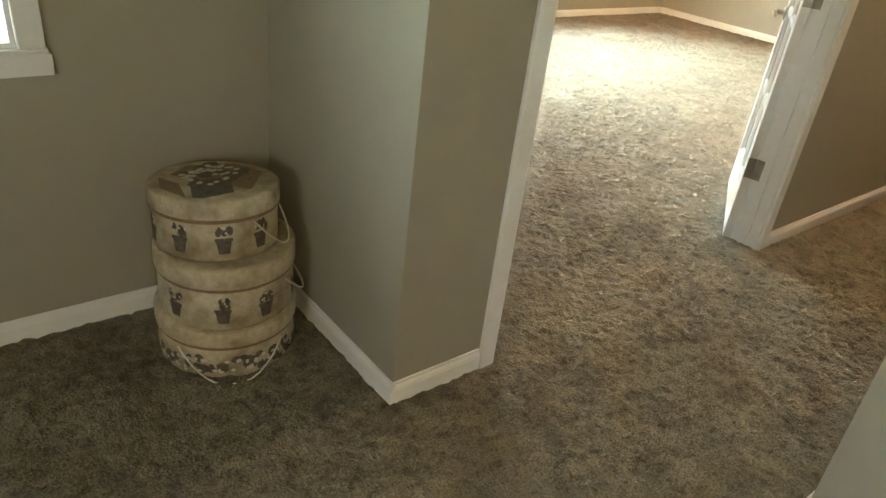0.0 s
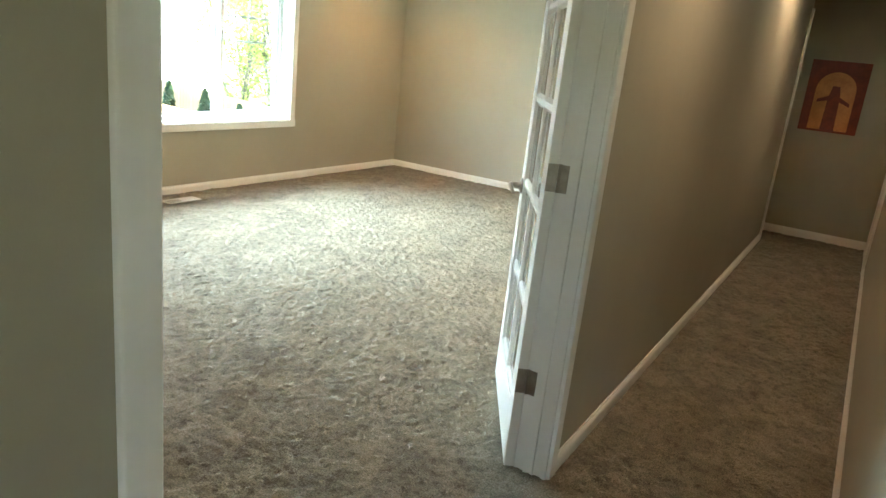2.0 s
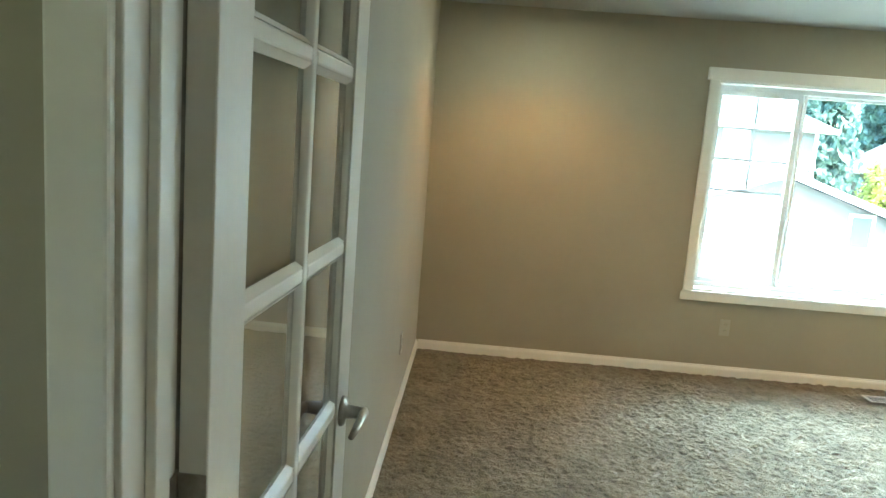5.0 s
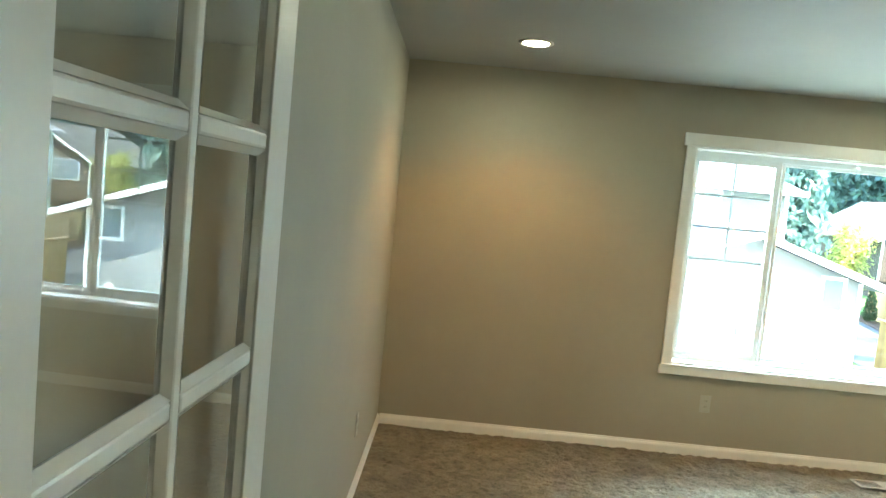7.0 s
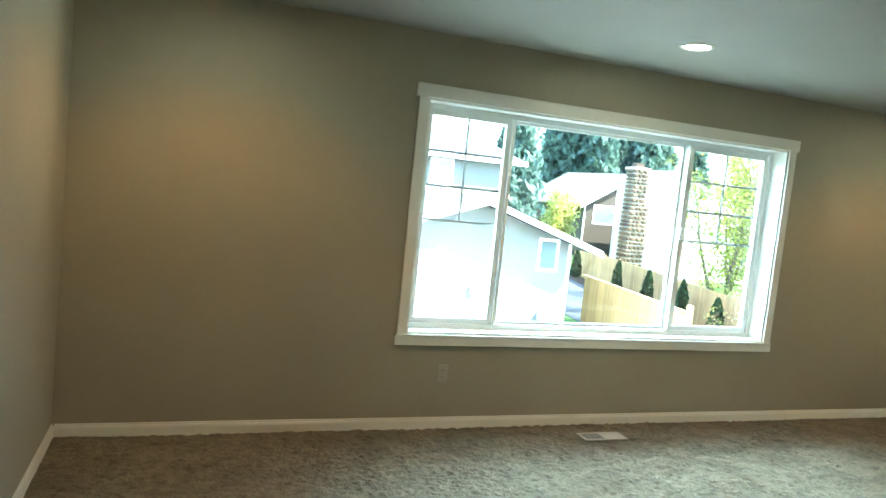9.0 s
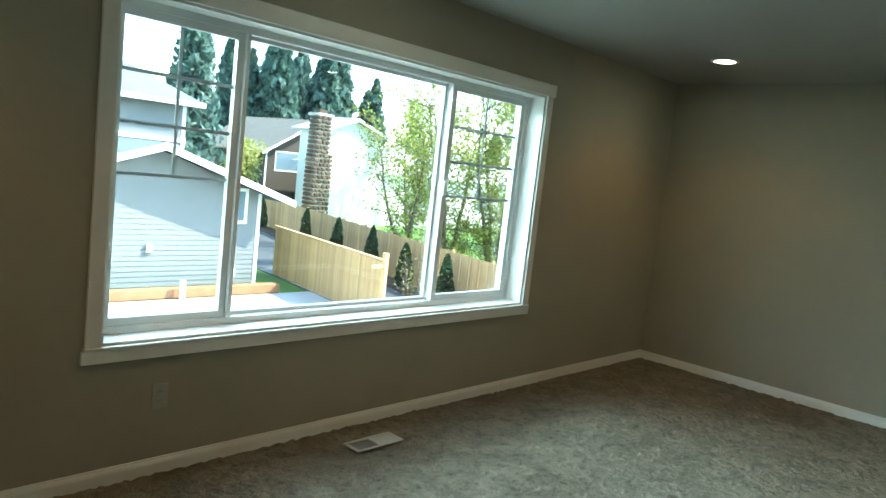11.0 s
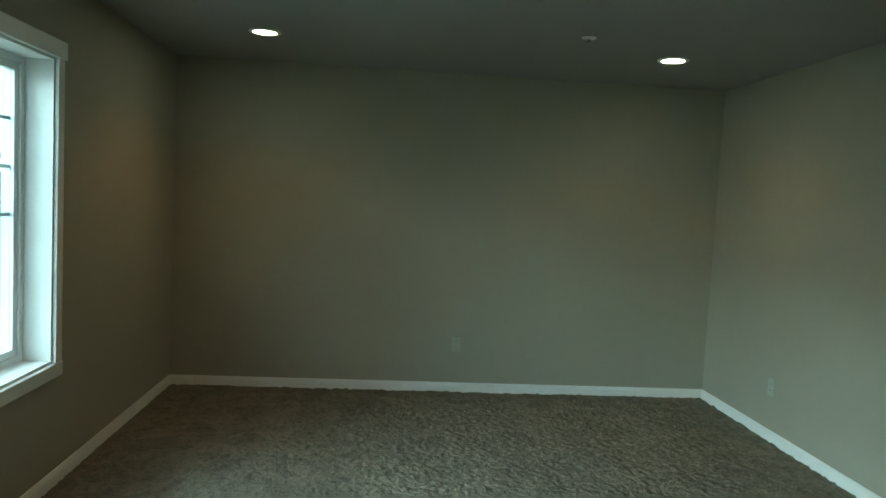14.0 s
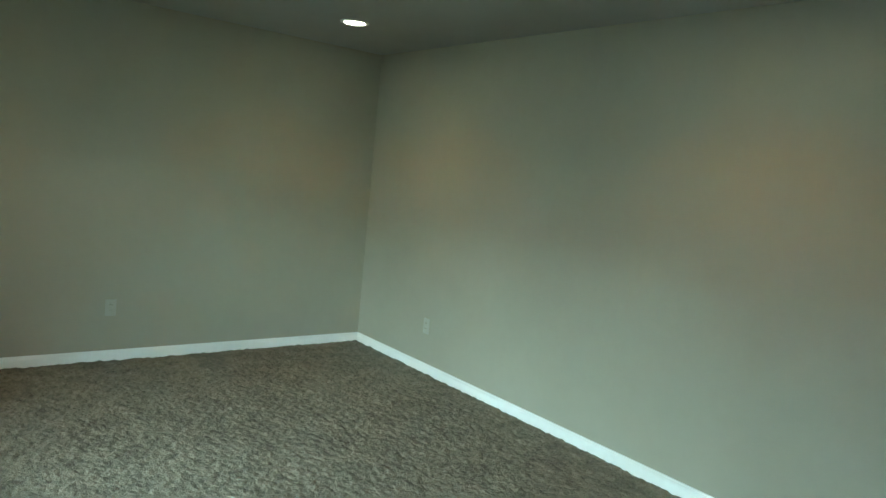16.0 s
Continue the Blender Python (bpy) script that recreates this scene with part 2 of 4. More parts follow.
# the opening in the west wall is unseen, added to let light in
solid("wall_landing_west", blocks(((LOFT_W - T, LOFT_S - T, 0), (LOFT_W, -2.95, ROOM_H)), ((LOFT_W - T, -2.05, 0), (LOFT_W, NICHE_N + EXT, ROOM_H)), ((LOFT_W - T, -2.95, 0), (LOFT_W, -2.05, 1.3)), ((LOFT_W - T, -2.95, 1.9), (LOFT_W, -2.05, ROOM_H)), ((LOFT_W, LOFT_S - T, 0), (HALL_CORNER + T, LOFT_S, ROOM_H))), PAINT, "greige painted landing wall with an added light opening", "wall")
solid("ceiling", blocks(((LOFT_W - T, LOFT_S - T, ROOM_H), (HALL_E + T, _n1, ROOM_H + 0.2))), CEILING_PAINT, "off-white painted flat ceiling", "ceiling")
solid("floor", blocks(((LOFT_W - T, LOFT_S - T, -0.25), (HALL_E + T, _n1, 0.0))), CARPET, "beige cut-pile carpet with vacuum marks", "carpet")


def carpet_pile(x0, x1, y0, y1, step):
    """The carpet's matted surface: a fine sheet of tufts and trodden hollows."""
    nx, ny = int((x1 - x0) / step), int((y1 - y0) / step)
    verts = []
    for j in range(ny + 1):
        for i in range(nx + 1):
            x, y = x0 + i * step, y0 + j * step
            h = 0.0098 * noise.noise((x * 30, y * 30, 0.0)) + 0.005 * noise.noise((x * 58, y * 58, 3.0)) + 0.004 * noise.noise((x * 4.3, y * 4.3, 7.0))
            verts.append((x, y, 0.013 + h))
    faces = [(j * (nx + 1) + i, j * (nx + 1) + i + 1, (j + 1) * (nx + 1) + i + 1, (j + 1) * (nx + 1) + i) for j in range(ny) for i in range(nx)]
    me = bpy.data.meshes.new("carpet_pile")
    me.from_pydata(verts, [], faces)
    me.materials.append(CARPET)
    for p in me.polygons:
        p.use_smooth = True
    return tagged(new("floor_carpet_pile", me), "beige cut-pile carpet, matted with vacuum marks", "carpet", kind="structure")


carpet_pile(-2.2, 7.1, -1.9, 4.07, 0.0125)

def baseboard(a, b, inward):
    """A base moulding from a to b on the floor, its face towards inward."""
    a, b, n = Vector((*a, 0)), Vector((*b, 0)), Vector((*inward, 0))
    prof = [(0, 0), (0.013, 0), (0.013, 0.058), (0.010, 0.068), (0.006, 0.074), (0.005, 0.082), (0, 0.083)]
    bm = bmesh.new()
    ends = [[bm.verts.new(p + n * u + Vector((0, 0, w))) for u, w in prof] for p in (a, b)]
    for k in range(len(prof)):
        j = (k + 1) % len(prof)
        bm.faces.new((ends[0][k], ends[0][j], ends[1][j], ends[1][k]))
    bm.faces.new(ends[0])
    bm.faces.new(ends[1][::-1])
    return solid("baseboard", bm, TRIM, "white painted baseboard moulding along the wall", "baseboard")


baseboard((ROOM_W + 0.013, ROOM_N), (ROOM_E - 0.013, ROOM_N), (0, -1))
baseboard((ROOM_E, 0), (ROOM_E, ROOM_N), (-1, 0))
baseboard((ROOM_W, 0.004), (ROOM_W, ROOM_N), (1, 0))
baseboard((DOOR_W + 0.066, 0), (ROOM_E - 0.013, 0), (0, 1))
baseboard((COLUMN_X, -T), (DOOR_X - 0.066, -T), (0, -1))
baseboard((DOOR_W + 0.066, -T), (ROOM_E + T, -T), (0, -1))
baseboard((COLUMN_X, -T - 0.013), (COLUMN_X, NICHE_N - 0.013), (-1, 0))
baseboard((LOFT_W, NICHE_N), (COLUMN_X, NICHE_N), (0, -1))
baseboard((HALL_E, HALL_S), (HALL_E, 1.08), (-1, 0))
baseboard((HALL_CORNER - 0.013, HALL_S), (HALL_E, HALL_S), (0, 1))
baseboard((HALL_CORNER, LOFT_S), (HALL_CORNER, HALL_S), (-1, 0))

# ---- bedroom window ----
def window_unit(name, x0, x1, z0, z1, yin, splits, grids, label):
    """A trimmed opening with a white slider unit. splits: mullion centres; grids: which lights carry bars."""
    w = thing(name, label, "window", pose(0, 0, 0), kind="structure")
    c, p = 0.062, 0.018
    part("side_casing", bevelled(blocks(((x0 - c, yin - p, z0), (x0, yin, z1)))), TRIM, w)
    part("side_casing", bevelled(blocks(((x1, yin - p, z0), (x1 + c, yin, z1)))), TRIM, w)
    part("head_casing", bevelled(blocks(((x0 - c - 0.018, yin - p - 0.004, z1), (x1 + c + 0.018, yin, z1 + 0.080)))), TRIM, w)
    part("window_sill", bevelled(blocks(((x0 - c - 0.004, yin - p - 0.006, z0 - 0.012), (x1 + c + 0.004, yin, z0)))), TRIM, w)
    part("apron", bevelled(blocks(((x0 - c - 0.012, yin - p, z0 - 0.068), (x1 + c + 0.012, yin, z0 - 0.0125)))), TRIM, w)
    d = yin + 0.145
    part("jamb_liner", blocks(((x0, yin, z0), (x0 + 0.012, d, z1)), ((x1 - 0.012, yin, z0), (x1, d, z1)),
         ((x0 + 0.012, yin, z1 - 0.012), (x1 - 0.012, d, z1)), ((x0 + 0.012, yin, z0), (x1 - 0.012, d, z0 + 0.012))), TRIM, w)
    a, b, e = 0.032, yin + 0.125, yin + 0.212
    fr = part("window_frame", blocks(((x0 + 0.012, b, z0 + 0.012), (x0 + 0.012 + a, e, z1 - 0.012)), ((x1 - 0.012 - a, b, z0 + 0.012), (x1 - 0.012, e, z1 - 0.012)),
              ((x0 + 0.012 + a, b, z1 - 0.012 - a), (x1 - 0.012 - a, e, z1 - 0.012)), ((x0 + 0.012 + a, b, z0 + 0.012), (x1 - 0.012 - a, e, z0 + 0.012 + a))), VINYL, w)
    xs = [x0 + 0.012 + a, *splits, x1 - 0.012 - a]
    zb, zt = z0 + 0.012 + a, z1 - 0.012 - a
    for k, (u, v) in enumerate(zip(xs, xs[1:])):
        u, v = (u + 0.012 if k else u), (v - 0.012 if k < len(xs) - 2 else v)
        sliding = grids[k]
        s, f0, f1 = (0.034, b + 0.012, b + 0.044) if sliding else (0.018, b + 0.046, b + 0.076)
        part("sash", blocks(((u, f0, zb), (u + s, f1, zt)), ((v - s, f0, zb), (v, f1, zt)), ((u + s, f0, zt - s), (v - s, f1, zt)), ((u + s, f0, zb), (v - s, f1, zb + s))), VINYL, w)
        gm = (f0 + f1) / 2
        pane = part("pane", blocks(((u + s, gm - 0.003, zb + s), (v - s, gm + 0.003, zt - s))), GLASS, w)
        pane.visible_shadow = False
        if sliding:
            g, low = 0.008, zb + s + (zt - zb - 2 * s) * 0.49
            step = (zt - s - low) / 3
            mid = (u + v) / 2
            bm = blocks(*[((u + s, gm + 0.005, low + step * r - g), (v - s, gm + 0.011, low + step * r + g)) for r in range(3)])
            box(bm, (mid - g, gm + 0.0115, low + g), (mid + g, gm + 0.0145, zt - s))
            part("grid_bars", bm, GRID, w, "grey-white muntin bars in the glass")
    for x in splits:
        part("mullion", bevelled(blocks(((x - 0.0115, b - 0.006, zb), (x + 0.0115, e - 0.03, zt))), 0.004), VINYL, w)
    return w


GRID = mottled("grid_bar", (0.30, 0.31, 0.31), (0.40, 0.41, 0.41), 6, 40, 0.4)
win = window_unit("window_1", *WIN[:2], *WIN[2:], ROOM_N, (2.452, 3.832), (True, False, True), "wide white vinyl slider window with three lights")
_latch = lathe(bmesh.new(), [(0.012, 0), (0.026, 0.004), (0.026, 0.014), (0.016, 0.020)], 16, pose(0, 0, 0, 90))
bmesh.ops.transform(_latch, matrix=Matrix.Translation((3.829, ROOM_N + 0.118, 1.35)) @ Matrix.Diagonal((0.7, 1, 1.8, 1)), verts=_latch.verts)
part("latch", _latch, VINYL, win, "white oval sash latch", True)
window_unit("window_2", *NWIN[:2], *NWIN[2:], NICHE_N, (-1.51,), (False, False), "small white vinyl window on the landing")

# ---- double door ----
frame_door = thing("door_frame", "white painted double door frame with flat casing", "door frame", pose(0, 0, 0), kind="structure")
J = 0.02
part("jamb", bevelled(blocks(((DOOR_X - J, -T - 0.001, 0), (DOOR_X, 0.001, DOOR_H))), 0.002), TRIM, frame_door)
part("jamb", bevelled(blocks(((DOOR_W, -T - 0.001, 0), (DOOR_W + J, 0.001, DOOR_H))), 0.002), TRIM, frame_door)
part("head_jamb", bevelled(blocks(((DOOR_X - J, -T - 0.001, DOOR_H), (DOOR_W + J, 0.001, DOOR_H + J))), 0.002), TRIM, frame_door)
for _x0, _x1 in ((DOOR_X, DOOR_X + 0.012), (DOOR_W - 0.012, DOOR_W)):
    part("door_stop", bevelled(blocks(((_x0, -0.075, 0), (_x1, -0.040, DOOR_H))), 0.002), TRIM, frame_door)
part("door_stop", bevelled(blocks(((DOOR_X + 0.012, -0.075, DOOR_H - 0.012), (DOOR_W - 0.012, -0.040, DOOR_H))), 0.002), TRIM, frame_door)


def casing_bar(lo, hi):
    """A flat casing board with eased edges."""
    return bevelled(blocks((lo, hi)), 0.004, 2)


C0, C1 = 0.006, 0.064
for _y0, _y1 in ((-T - 0.016, -T), (0.0, 0.016)):
    if _y0 < -T:
        part("casing", casing_bar((DOOR_X - C1, _y0, 0), (DOOR_X - C0, _y1, DOOR_H + C0)), TRIM, frame_door)
    part("casing", casing_bar((DOOR_W + C0, _y0, 0), (DOOR_W + C1, _y1, DOOR_H + C0)), TRIM, frame_door)
    part("head_casing", casing_bar((DOOR_X - (C1 if _y0 < -T else 0.018), _y0, DOOR_H + C0 + 0.001), (DOOR_W + C1, _y1, DOOR_H + C1)), TRIM, frame_door)

LEAF_W, LEAF_T, LEAF_H = 0.770, 0.035, 2.06
STILE, TOP_RAIL, BOTTOM_RAIL, BAR = 0.104, 0.095, 0.215, 0.013


def bead_ring(bm, x0, x1, z0, z1, y, out, w=0.011):
    """A sloping glazing bead round an opening, on the face y."""
    for (a, b, c, d) in (((x0, z0), (x1, z0), (x1 - w, z0 + w), (x0 + w, z0 + w)), ((x1, z0), (x1, z1), (x1 - w, z1 - w), (x1 - w, z0 + w)),
                         ((x1, z1), (x0, z1), (x0 + w, z1 - w), (x1 - w, z1 - w)), ((x0, z1), (x0, z0), (x0 + w, z0 + w), (x0 + w, z1 - w))):
        q = [bm.verts.new((a[0], y, a[1])), bm.verts.new((b[0], y, b[1])), bm.verts.new((c[0], y - out * 0.010, c[1])), bm.verts.new((d[0], y - out * 0.010, d[1]))]
        bm.faces.new(q)


def french_door(name, m, mirror, label):
    """A ten-light door, hinge edge at the origin; closed it lies along +x (or -x) with its bedroom face on y = 0."""
    d = thing(name, label, "door", m, "double doors", "structure")
    s = -1 if mirror else 1

    def span(x0, x1):
        return (min(s * x0, s * x1), max(s * x0, s * x1))

    def bar(part_name, x0, x1, z0, z1, y0=-LEAF_T, y1=0.0, ease=0.0025):
        a, b = span(x0, x1)
        return part(part_name, bevelled(blocks(((a, y0, z0), (b, y1, z1))), ease), DOOR_PAINT, d)

    z0, z1 = 0.014, LEAF_H
    bar("stile", 0.002, STILE, z0, z1)
    bar("stile", LEAF_W - STILE, LEAF_W, z0, z1)
    bar("top_rail", STILE, LEAF_W - STILE, z1 - TOP_RAIL, z1)
    bar("bottom_rail", STILE, LEAF_W - STILE, z0, z0 + BOTTOM_RAIL)
    gz0, gz1, mid = z0 + BOTTOM_RAIL, z1 - TOP_RAIL, LEAF_W / 2
    rows = [gz0 + (gz1 - gz0) * k / 5 for k in range(6)]
    bar("muntin", mid - BAR, mid + BAR, gz0, gz1, -LEAF_T + 0.004, -0.004, 0.005)
    for z in rows[1:-1]:
        bar("muntin", STILE, mid - BAR, z - BAR, z + BAR, -LEAF_T + 0.004, -0.004, 0.005)
        bar("muntin", mid + BAR, LEAF_W - STILE, z - BAR, z + BAR, -LEAF_T + 0.004, -0.004, 0.005)
    for k in range(5):
        for x0, x1 in ((STILE, mid - BAR), (mid + BAR, LEAF_W - STILE)):
            za, zb = rows[k] + (BAR if k else 0), rows[k + 1] - (BAR if k < 4 else 0)
            a, b = span(x0, x1)
            pane = part("pane", blocks(((a, -LEAF_T / 2 - 0.002, za), (b, -LEAF_T / 2 + 0.002, zb))), GLASS, d)
            pane.visible_shadow = False
            bm = bmesh.new()
            bead_ring(bm, a, b, za, zb, -0.005, 1)
            bead_ring(bm, a, b, za, zb, -LEAF_T + 0.005, -1)
            part("glazing_bead", bm, DOOR_PAINT, d)
    for side in (1, -1):
        y = 0.0 if side > 0 else -LEAF_T
        hx = s * (LEAF_W - 0.06)
        rose = part("rosette", lathe(bmesh.new(), [(0.033, 0), (0.033, 0.004), (0.029, 0.009), (0.016, 0.012), (0.013, 0.040), (0.012, 0.046)], 24,
                    pose(hx, y, 0.905, -90 if side > 0 else 90)), NICKEL, d, "satin nickel rosette", True)
        bm = bmesh.new()
        y2 = y + side * 0.046
        tube(bm, [(hx + s * 0.012, y2, 0.906), (hx, y2 + side * 0.003, 0.906), (hx - s * 0.035, y2 + side * 0.005, 0.905), (hx - s * 0.085, y2 + side * 0.003, 0.901), (hx - s * 0.112, y2, 0.897)],
             [0.009, 0.0115, 0.0095, 0.0085, 0.006], 10)
        part("lever", bm, NICKEL, rose, "satin nickel lever", True)
    a, b = span(LEAF_W, LEAF_W + 0.0015)
    part("latch_plate", blocks(((a, -0.030, 0.880), (b, -0.006, 0.935))), NICKEL, d)
    for z in (0.352, 1.065, 1.84):
        h = part("hinge", bevelled(blocks((span(0.0, 0.002)[:1] + (-0.034, z - 0.045), span(0.0, 0.002)[1:] + (-0.001, z + 0.045))), 0.0004, 1), NICKEL, d, "satin nickel butt hinge")
        part("knuckle", lathe(bmesh.new(), [(0.006, -0.046), (0.006, 0.046)], 10, pose(0, 0.005, z)), NICKEL, h, "", True)
    return d


LEFT_OPEN, RIGHT_OPEN = 88.0, 150.0
french_door("french_door", pose(DOOR_X + 0.002, 0.0, 0, 0, 0, LEFT_OPEN), False, "white ten-light glazed door swung open against the bedroom wall")
french_door("french_door", pose(DOOR_W - 0.002, 0.0, 0, 0, 0, -RIGHT_OPEN), True, "white ten-light glazed door swung wide open into the bedroom")
for _z in (0.352, 1.065, 1.84):
    for _x, _s in ((DOOR_X, 1), (DOOR_W, -1)):
        part("hinge_plate", bevelled(blocks(((min(_x, _x + _s * 0.0022), -0.036, _z - 0.045), (max(_x, _x + _s * 0.0022), 0.0, _z + 0.045))), 0.0005, 1), NICKEL, frame_door, "satin nickel hinge plate")

# ---- ceiling lights ----
def recessed_light(x, y):
    t = thing("recessed_light", "round white recessed ceiling light, switched on", "ceiling light", pose(x, y, ROOM_H), "recessed lights")
    bm = bmesh.new()
    prof = [(0.092, 0.0), (0.094, -0.004), (0.088, -0.009), (0.072, -0.010), (0.068, -0.006), (0.068, 0.0)]
    n = 32
    rings = [[bm.verts.new((r * math.cos(2 * math.pi * k / n), r * math.sin(2 * math.pi * k / n), z)) for k in range(n)] for r, z in prof]
    for a, b in zip(rings, rings[1:]):
        for k in range(n):
            bm.faces.new((a[k], a[(k + 1) % n], b[(k + 1) % n], b[k]))
    part("trim_ring", bm, PLASTIC, t, "", True)
    part("lens", lathe(bmesh.new(), [(0.0675, -0.0045), (0.0675, -0.001)], 32), LENS_GLOW, t, "glowing warm lens")
    return t


for _x, _y in DOWNLIGHTS:
    recessed_light(_x, _y)
# the landing fixture is assumed, to go with its fill lamp
for _x, _y in HALL_LIGHTS + LANDING_FILL:
    recessed_light(_x, _y)
det = thing("fire_sprinkler", "small pale sprinkler cover on the ceiling", "sprinkler", pose(5.09, 1.465, ROOM_H))
part("cover", lathe(bmesh.new(), [(0.040, 0.0), (0.040, -0.003), (0.030, -0.008), (0.012, -0.010)], 20), PLASTIC, det, "", True)
part("head", lathe(bmesh.new(), [(0.008, -0.010), (0.008, -0.024), (0.015, -0.026), (0.015, -0.029)], 12), NICKEL, det, "metal sprinkler head", True)


# ---- outlets, register ----
PLATE = mottled("ivory_plate", (0.37, 0.352, 0.295), (0.41, 0.392, 0.335), 20, 90, 0.35, bump=0.03)
REGISTER_METAL = mottled("almond_metal", (0.42, 0.40, 0.36), (0.50, 0.48, 0.43), 30, 120, 0.4, bump=0.05)


def outlet(m):
    o = thing("wall_outlet", "white duplex outlet on the wall above the baseboard", "outlet", m, "wall outlets")
    part("plate", bevelled(blocks(((-0.035, -0.006, -0.057), (0.035, 0, 0.057))), 0.0025), PLATE, o)
    for z in (-0.02, 0.02):
        r = part("receptacle", bevelled(blocks(((-0.0165, -0.009, z - 0.014), (0.0165, -0.0062, z + 0.014))), 0.001), PLATE, o)
        for x in (-0.006, 0.006):
            # raised dark blocks stand for the shade inside the slots
            part("slot", blocks(((x - 0.001, -0.0096, z - 0.002), (x + 0.001, -0.0091, z + 0.007))), DARK, r)
    part("screw", lathe(bmesh.new(), [(0.003, 0), (0.003, 0.0014)], 8, pose(0, -0.0062, 0, 90)), NICKEL, o)
    return o


outlet(pose(2.085, ROOM_N, 0.36))
outlet(pose(ROOM_E, 1.965, 0.378, 0, 0, -90))
outlet(pose(ROOM_W, 2.9, 0.40, 0, 0, 90))
outlet(pose(5.48, 0, 0.36, 0, 0, 180))

reg = thing("floor_register", "white metal floor register with slats set in carpet", "floor vent", pose(3.115, 3.805, 0.027, 0, 0, 0))
part("flange", bevelled(blocks(((-0.155, -0.062, 0.0), (0.155, -0.048, 0.006)), ((-0.155, 0.048, 0.0), (0.155, 0.062, 0.006)), ((-0.155, -0.048, 0.0), (-0.138, 0.048, 0.006)),
     ((0.138, -0.048, 0.0), (0.155, 0.048, 0.006)), ((-0.006, -0.048, 0.0), (0.006, 0.048, 0.006))), 0.0015), REGISTER_METAL, reg)
# near-black sheet under the slats paints the duct's shade; there is no hollow
part("duct", blocks(((-0.137, -0.047, 0.0005), (0.137, 0.047, 0.0012))), DARK, reg, "dark sheet standing for the shaded duct")
for _k in range(8):
    _x = 0.014 + _k * 0.0165
    bm = bmesh.new()
    box(bm, (-0.0062, -0.047, -0.0006), (0.0062, 0.047, 0.0006), pose(_x, 0, 0.0042, 0, -12))
    part("slat", bm, REGISTER_METAL, reg)
for _k in range(8):
    _x = -0.014 - _k * 0.0165
    bm = bmesh.new()
    box(bm, (-0.0016, -0.047, -0.0016), (0.0016, 0.047, 0.0016), pose(_x, 0, 0.004, 0, 60))
    part("slat", bm, REGISTER_METAL, reg)

# ---- landing and hall ----
def hatbox_paper():
    m, n, l, b = material("hatbox_paper", 0.55)
    co = n.new("ShaderNodeTexCoord").outputs["Object"]
    big, small = noise_node(n, l, 9, 5, co), noise_node(n, l, 45, 4, co)
    c = ramp_node(n, l, big.outputs["Fac"], [(0.3, (0.25, 0.19, 0.105)), (0.52, (0.50, 0.43, 0.30)), (0.75, (0.66, 0.60, 0.46))]).outputs["Color"]
    c = mix_node(n, l, 0.6, c, ramp_node(n, l, small.outputs["Fac"], [(0.3, (0.6, 0.56, 0.46)), (0.6, (1, 1, 1))]).outputs["Color"], "MULTIPLY")
    l.new(c, b.inputs["Base Color"])
    bump_node(n, l, b, small.outputs["Fac"], 0.15, 0.002)
    return m


BOX_PAPER = hatbox_paper()
PRINT = mottled("dark_print", (0.035, 0.030, 0.022), (0.16, 0.13, 0.09), 60, 220, 0.55)
PRINT_PALE = mottled("pale_print", (0.50, 0.46, 0.36), (0.70, 0.66, 0.56), 60, 220, 0.55)
BROWN_PRINT_SHADE = mottled("brown_print_shade", (0.16, 0.10, 0.06), (0.28, 0.19, 0.11), 50, 200, 0.55)
CORD = mottled("cord", (0.62, 0.58, 0.48), (0.74, 0.70, 0.60), 60, 300, 0.8)


def wrapped(bm, shape, angle, z, r):
    """A flat outline of (sideways, up) metres bent onto a cylinder of radius r."""
    v = [bm.verts.new((r * math.cos(angle + u / r), r * math.sin(angle + u / r), z + w)) for u, w in shape]
    bm.faces.new(v)


def blob(w, h, u0, w0, n, rnd, rough=0.25):
    return [(u0 + w * math.cos(2 * math.pi * k / n) * (1 - rough * rnd.random()), w0 + h * math.sin(2 * math.pi * k / n) * (1 - rough * rnd.random())) for k in range(n)]


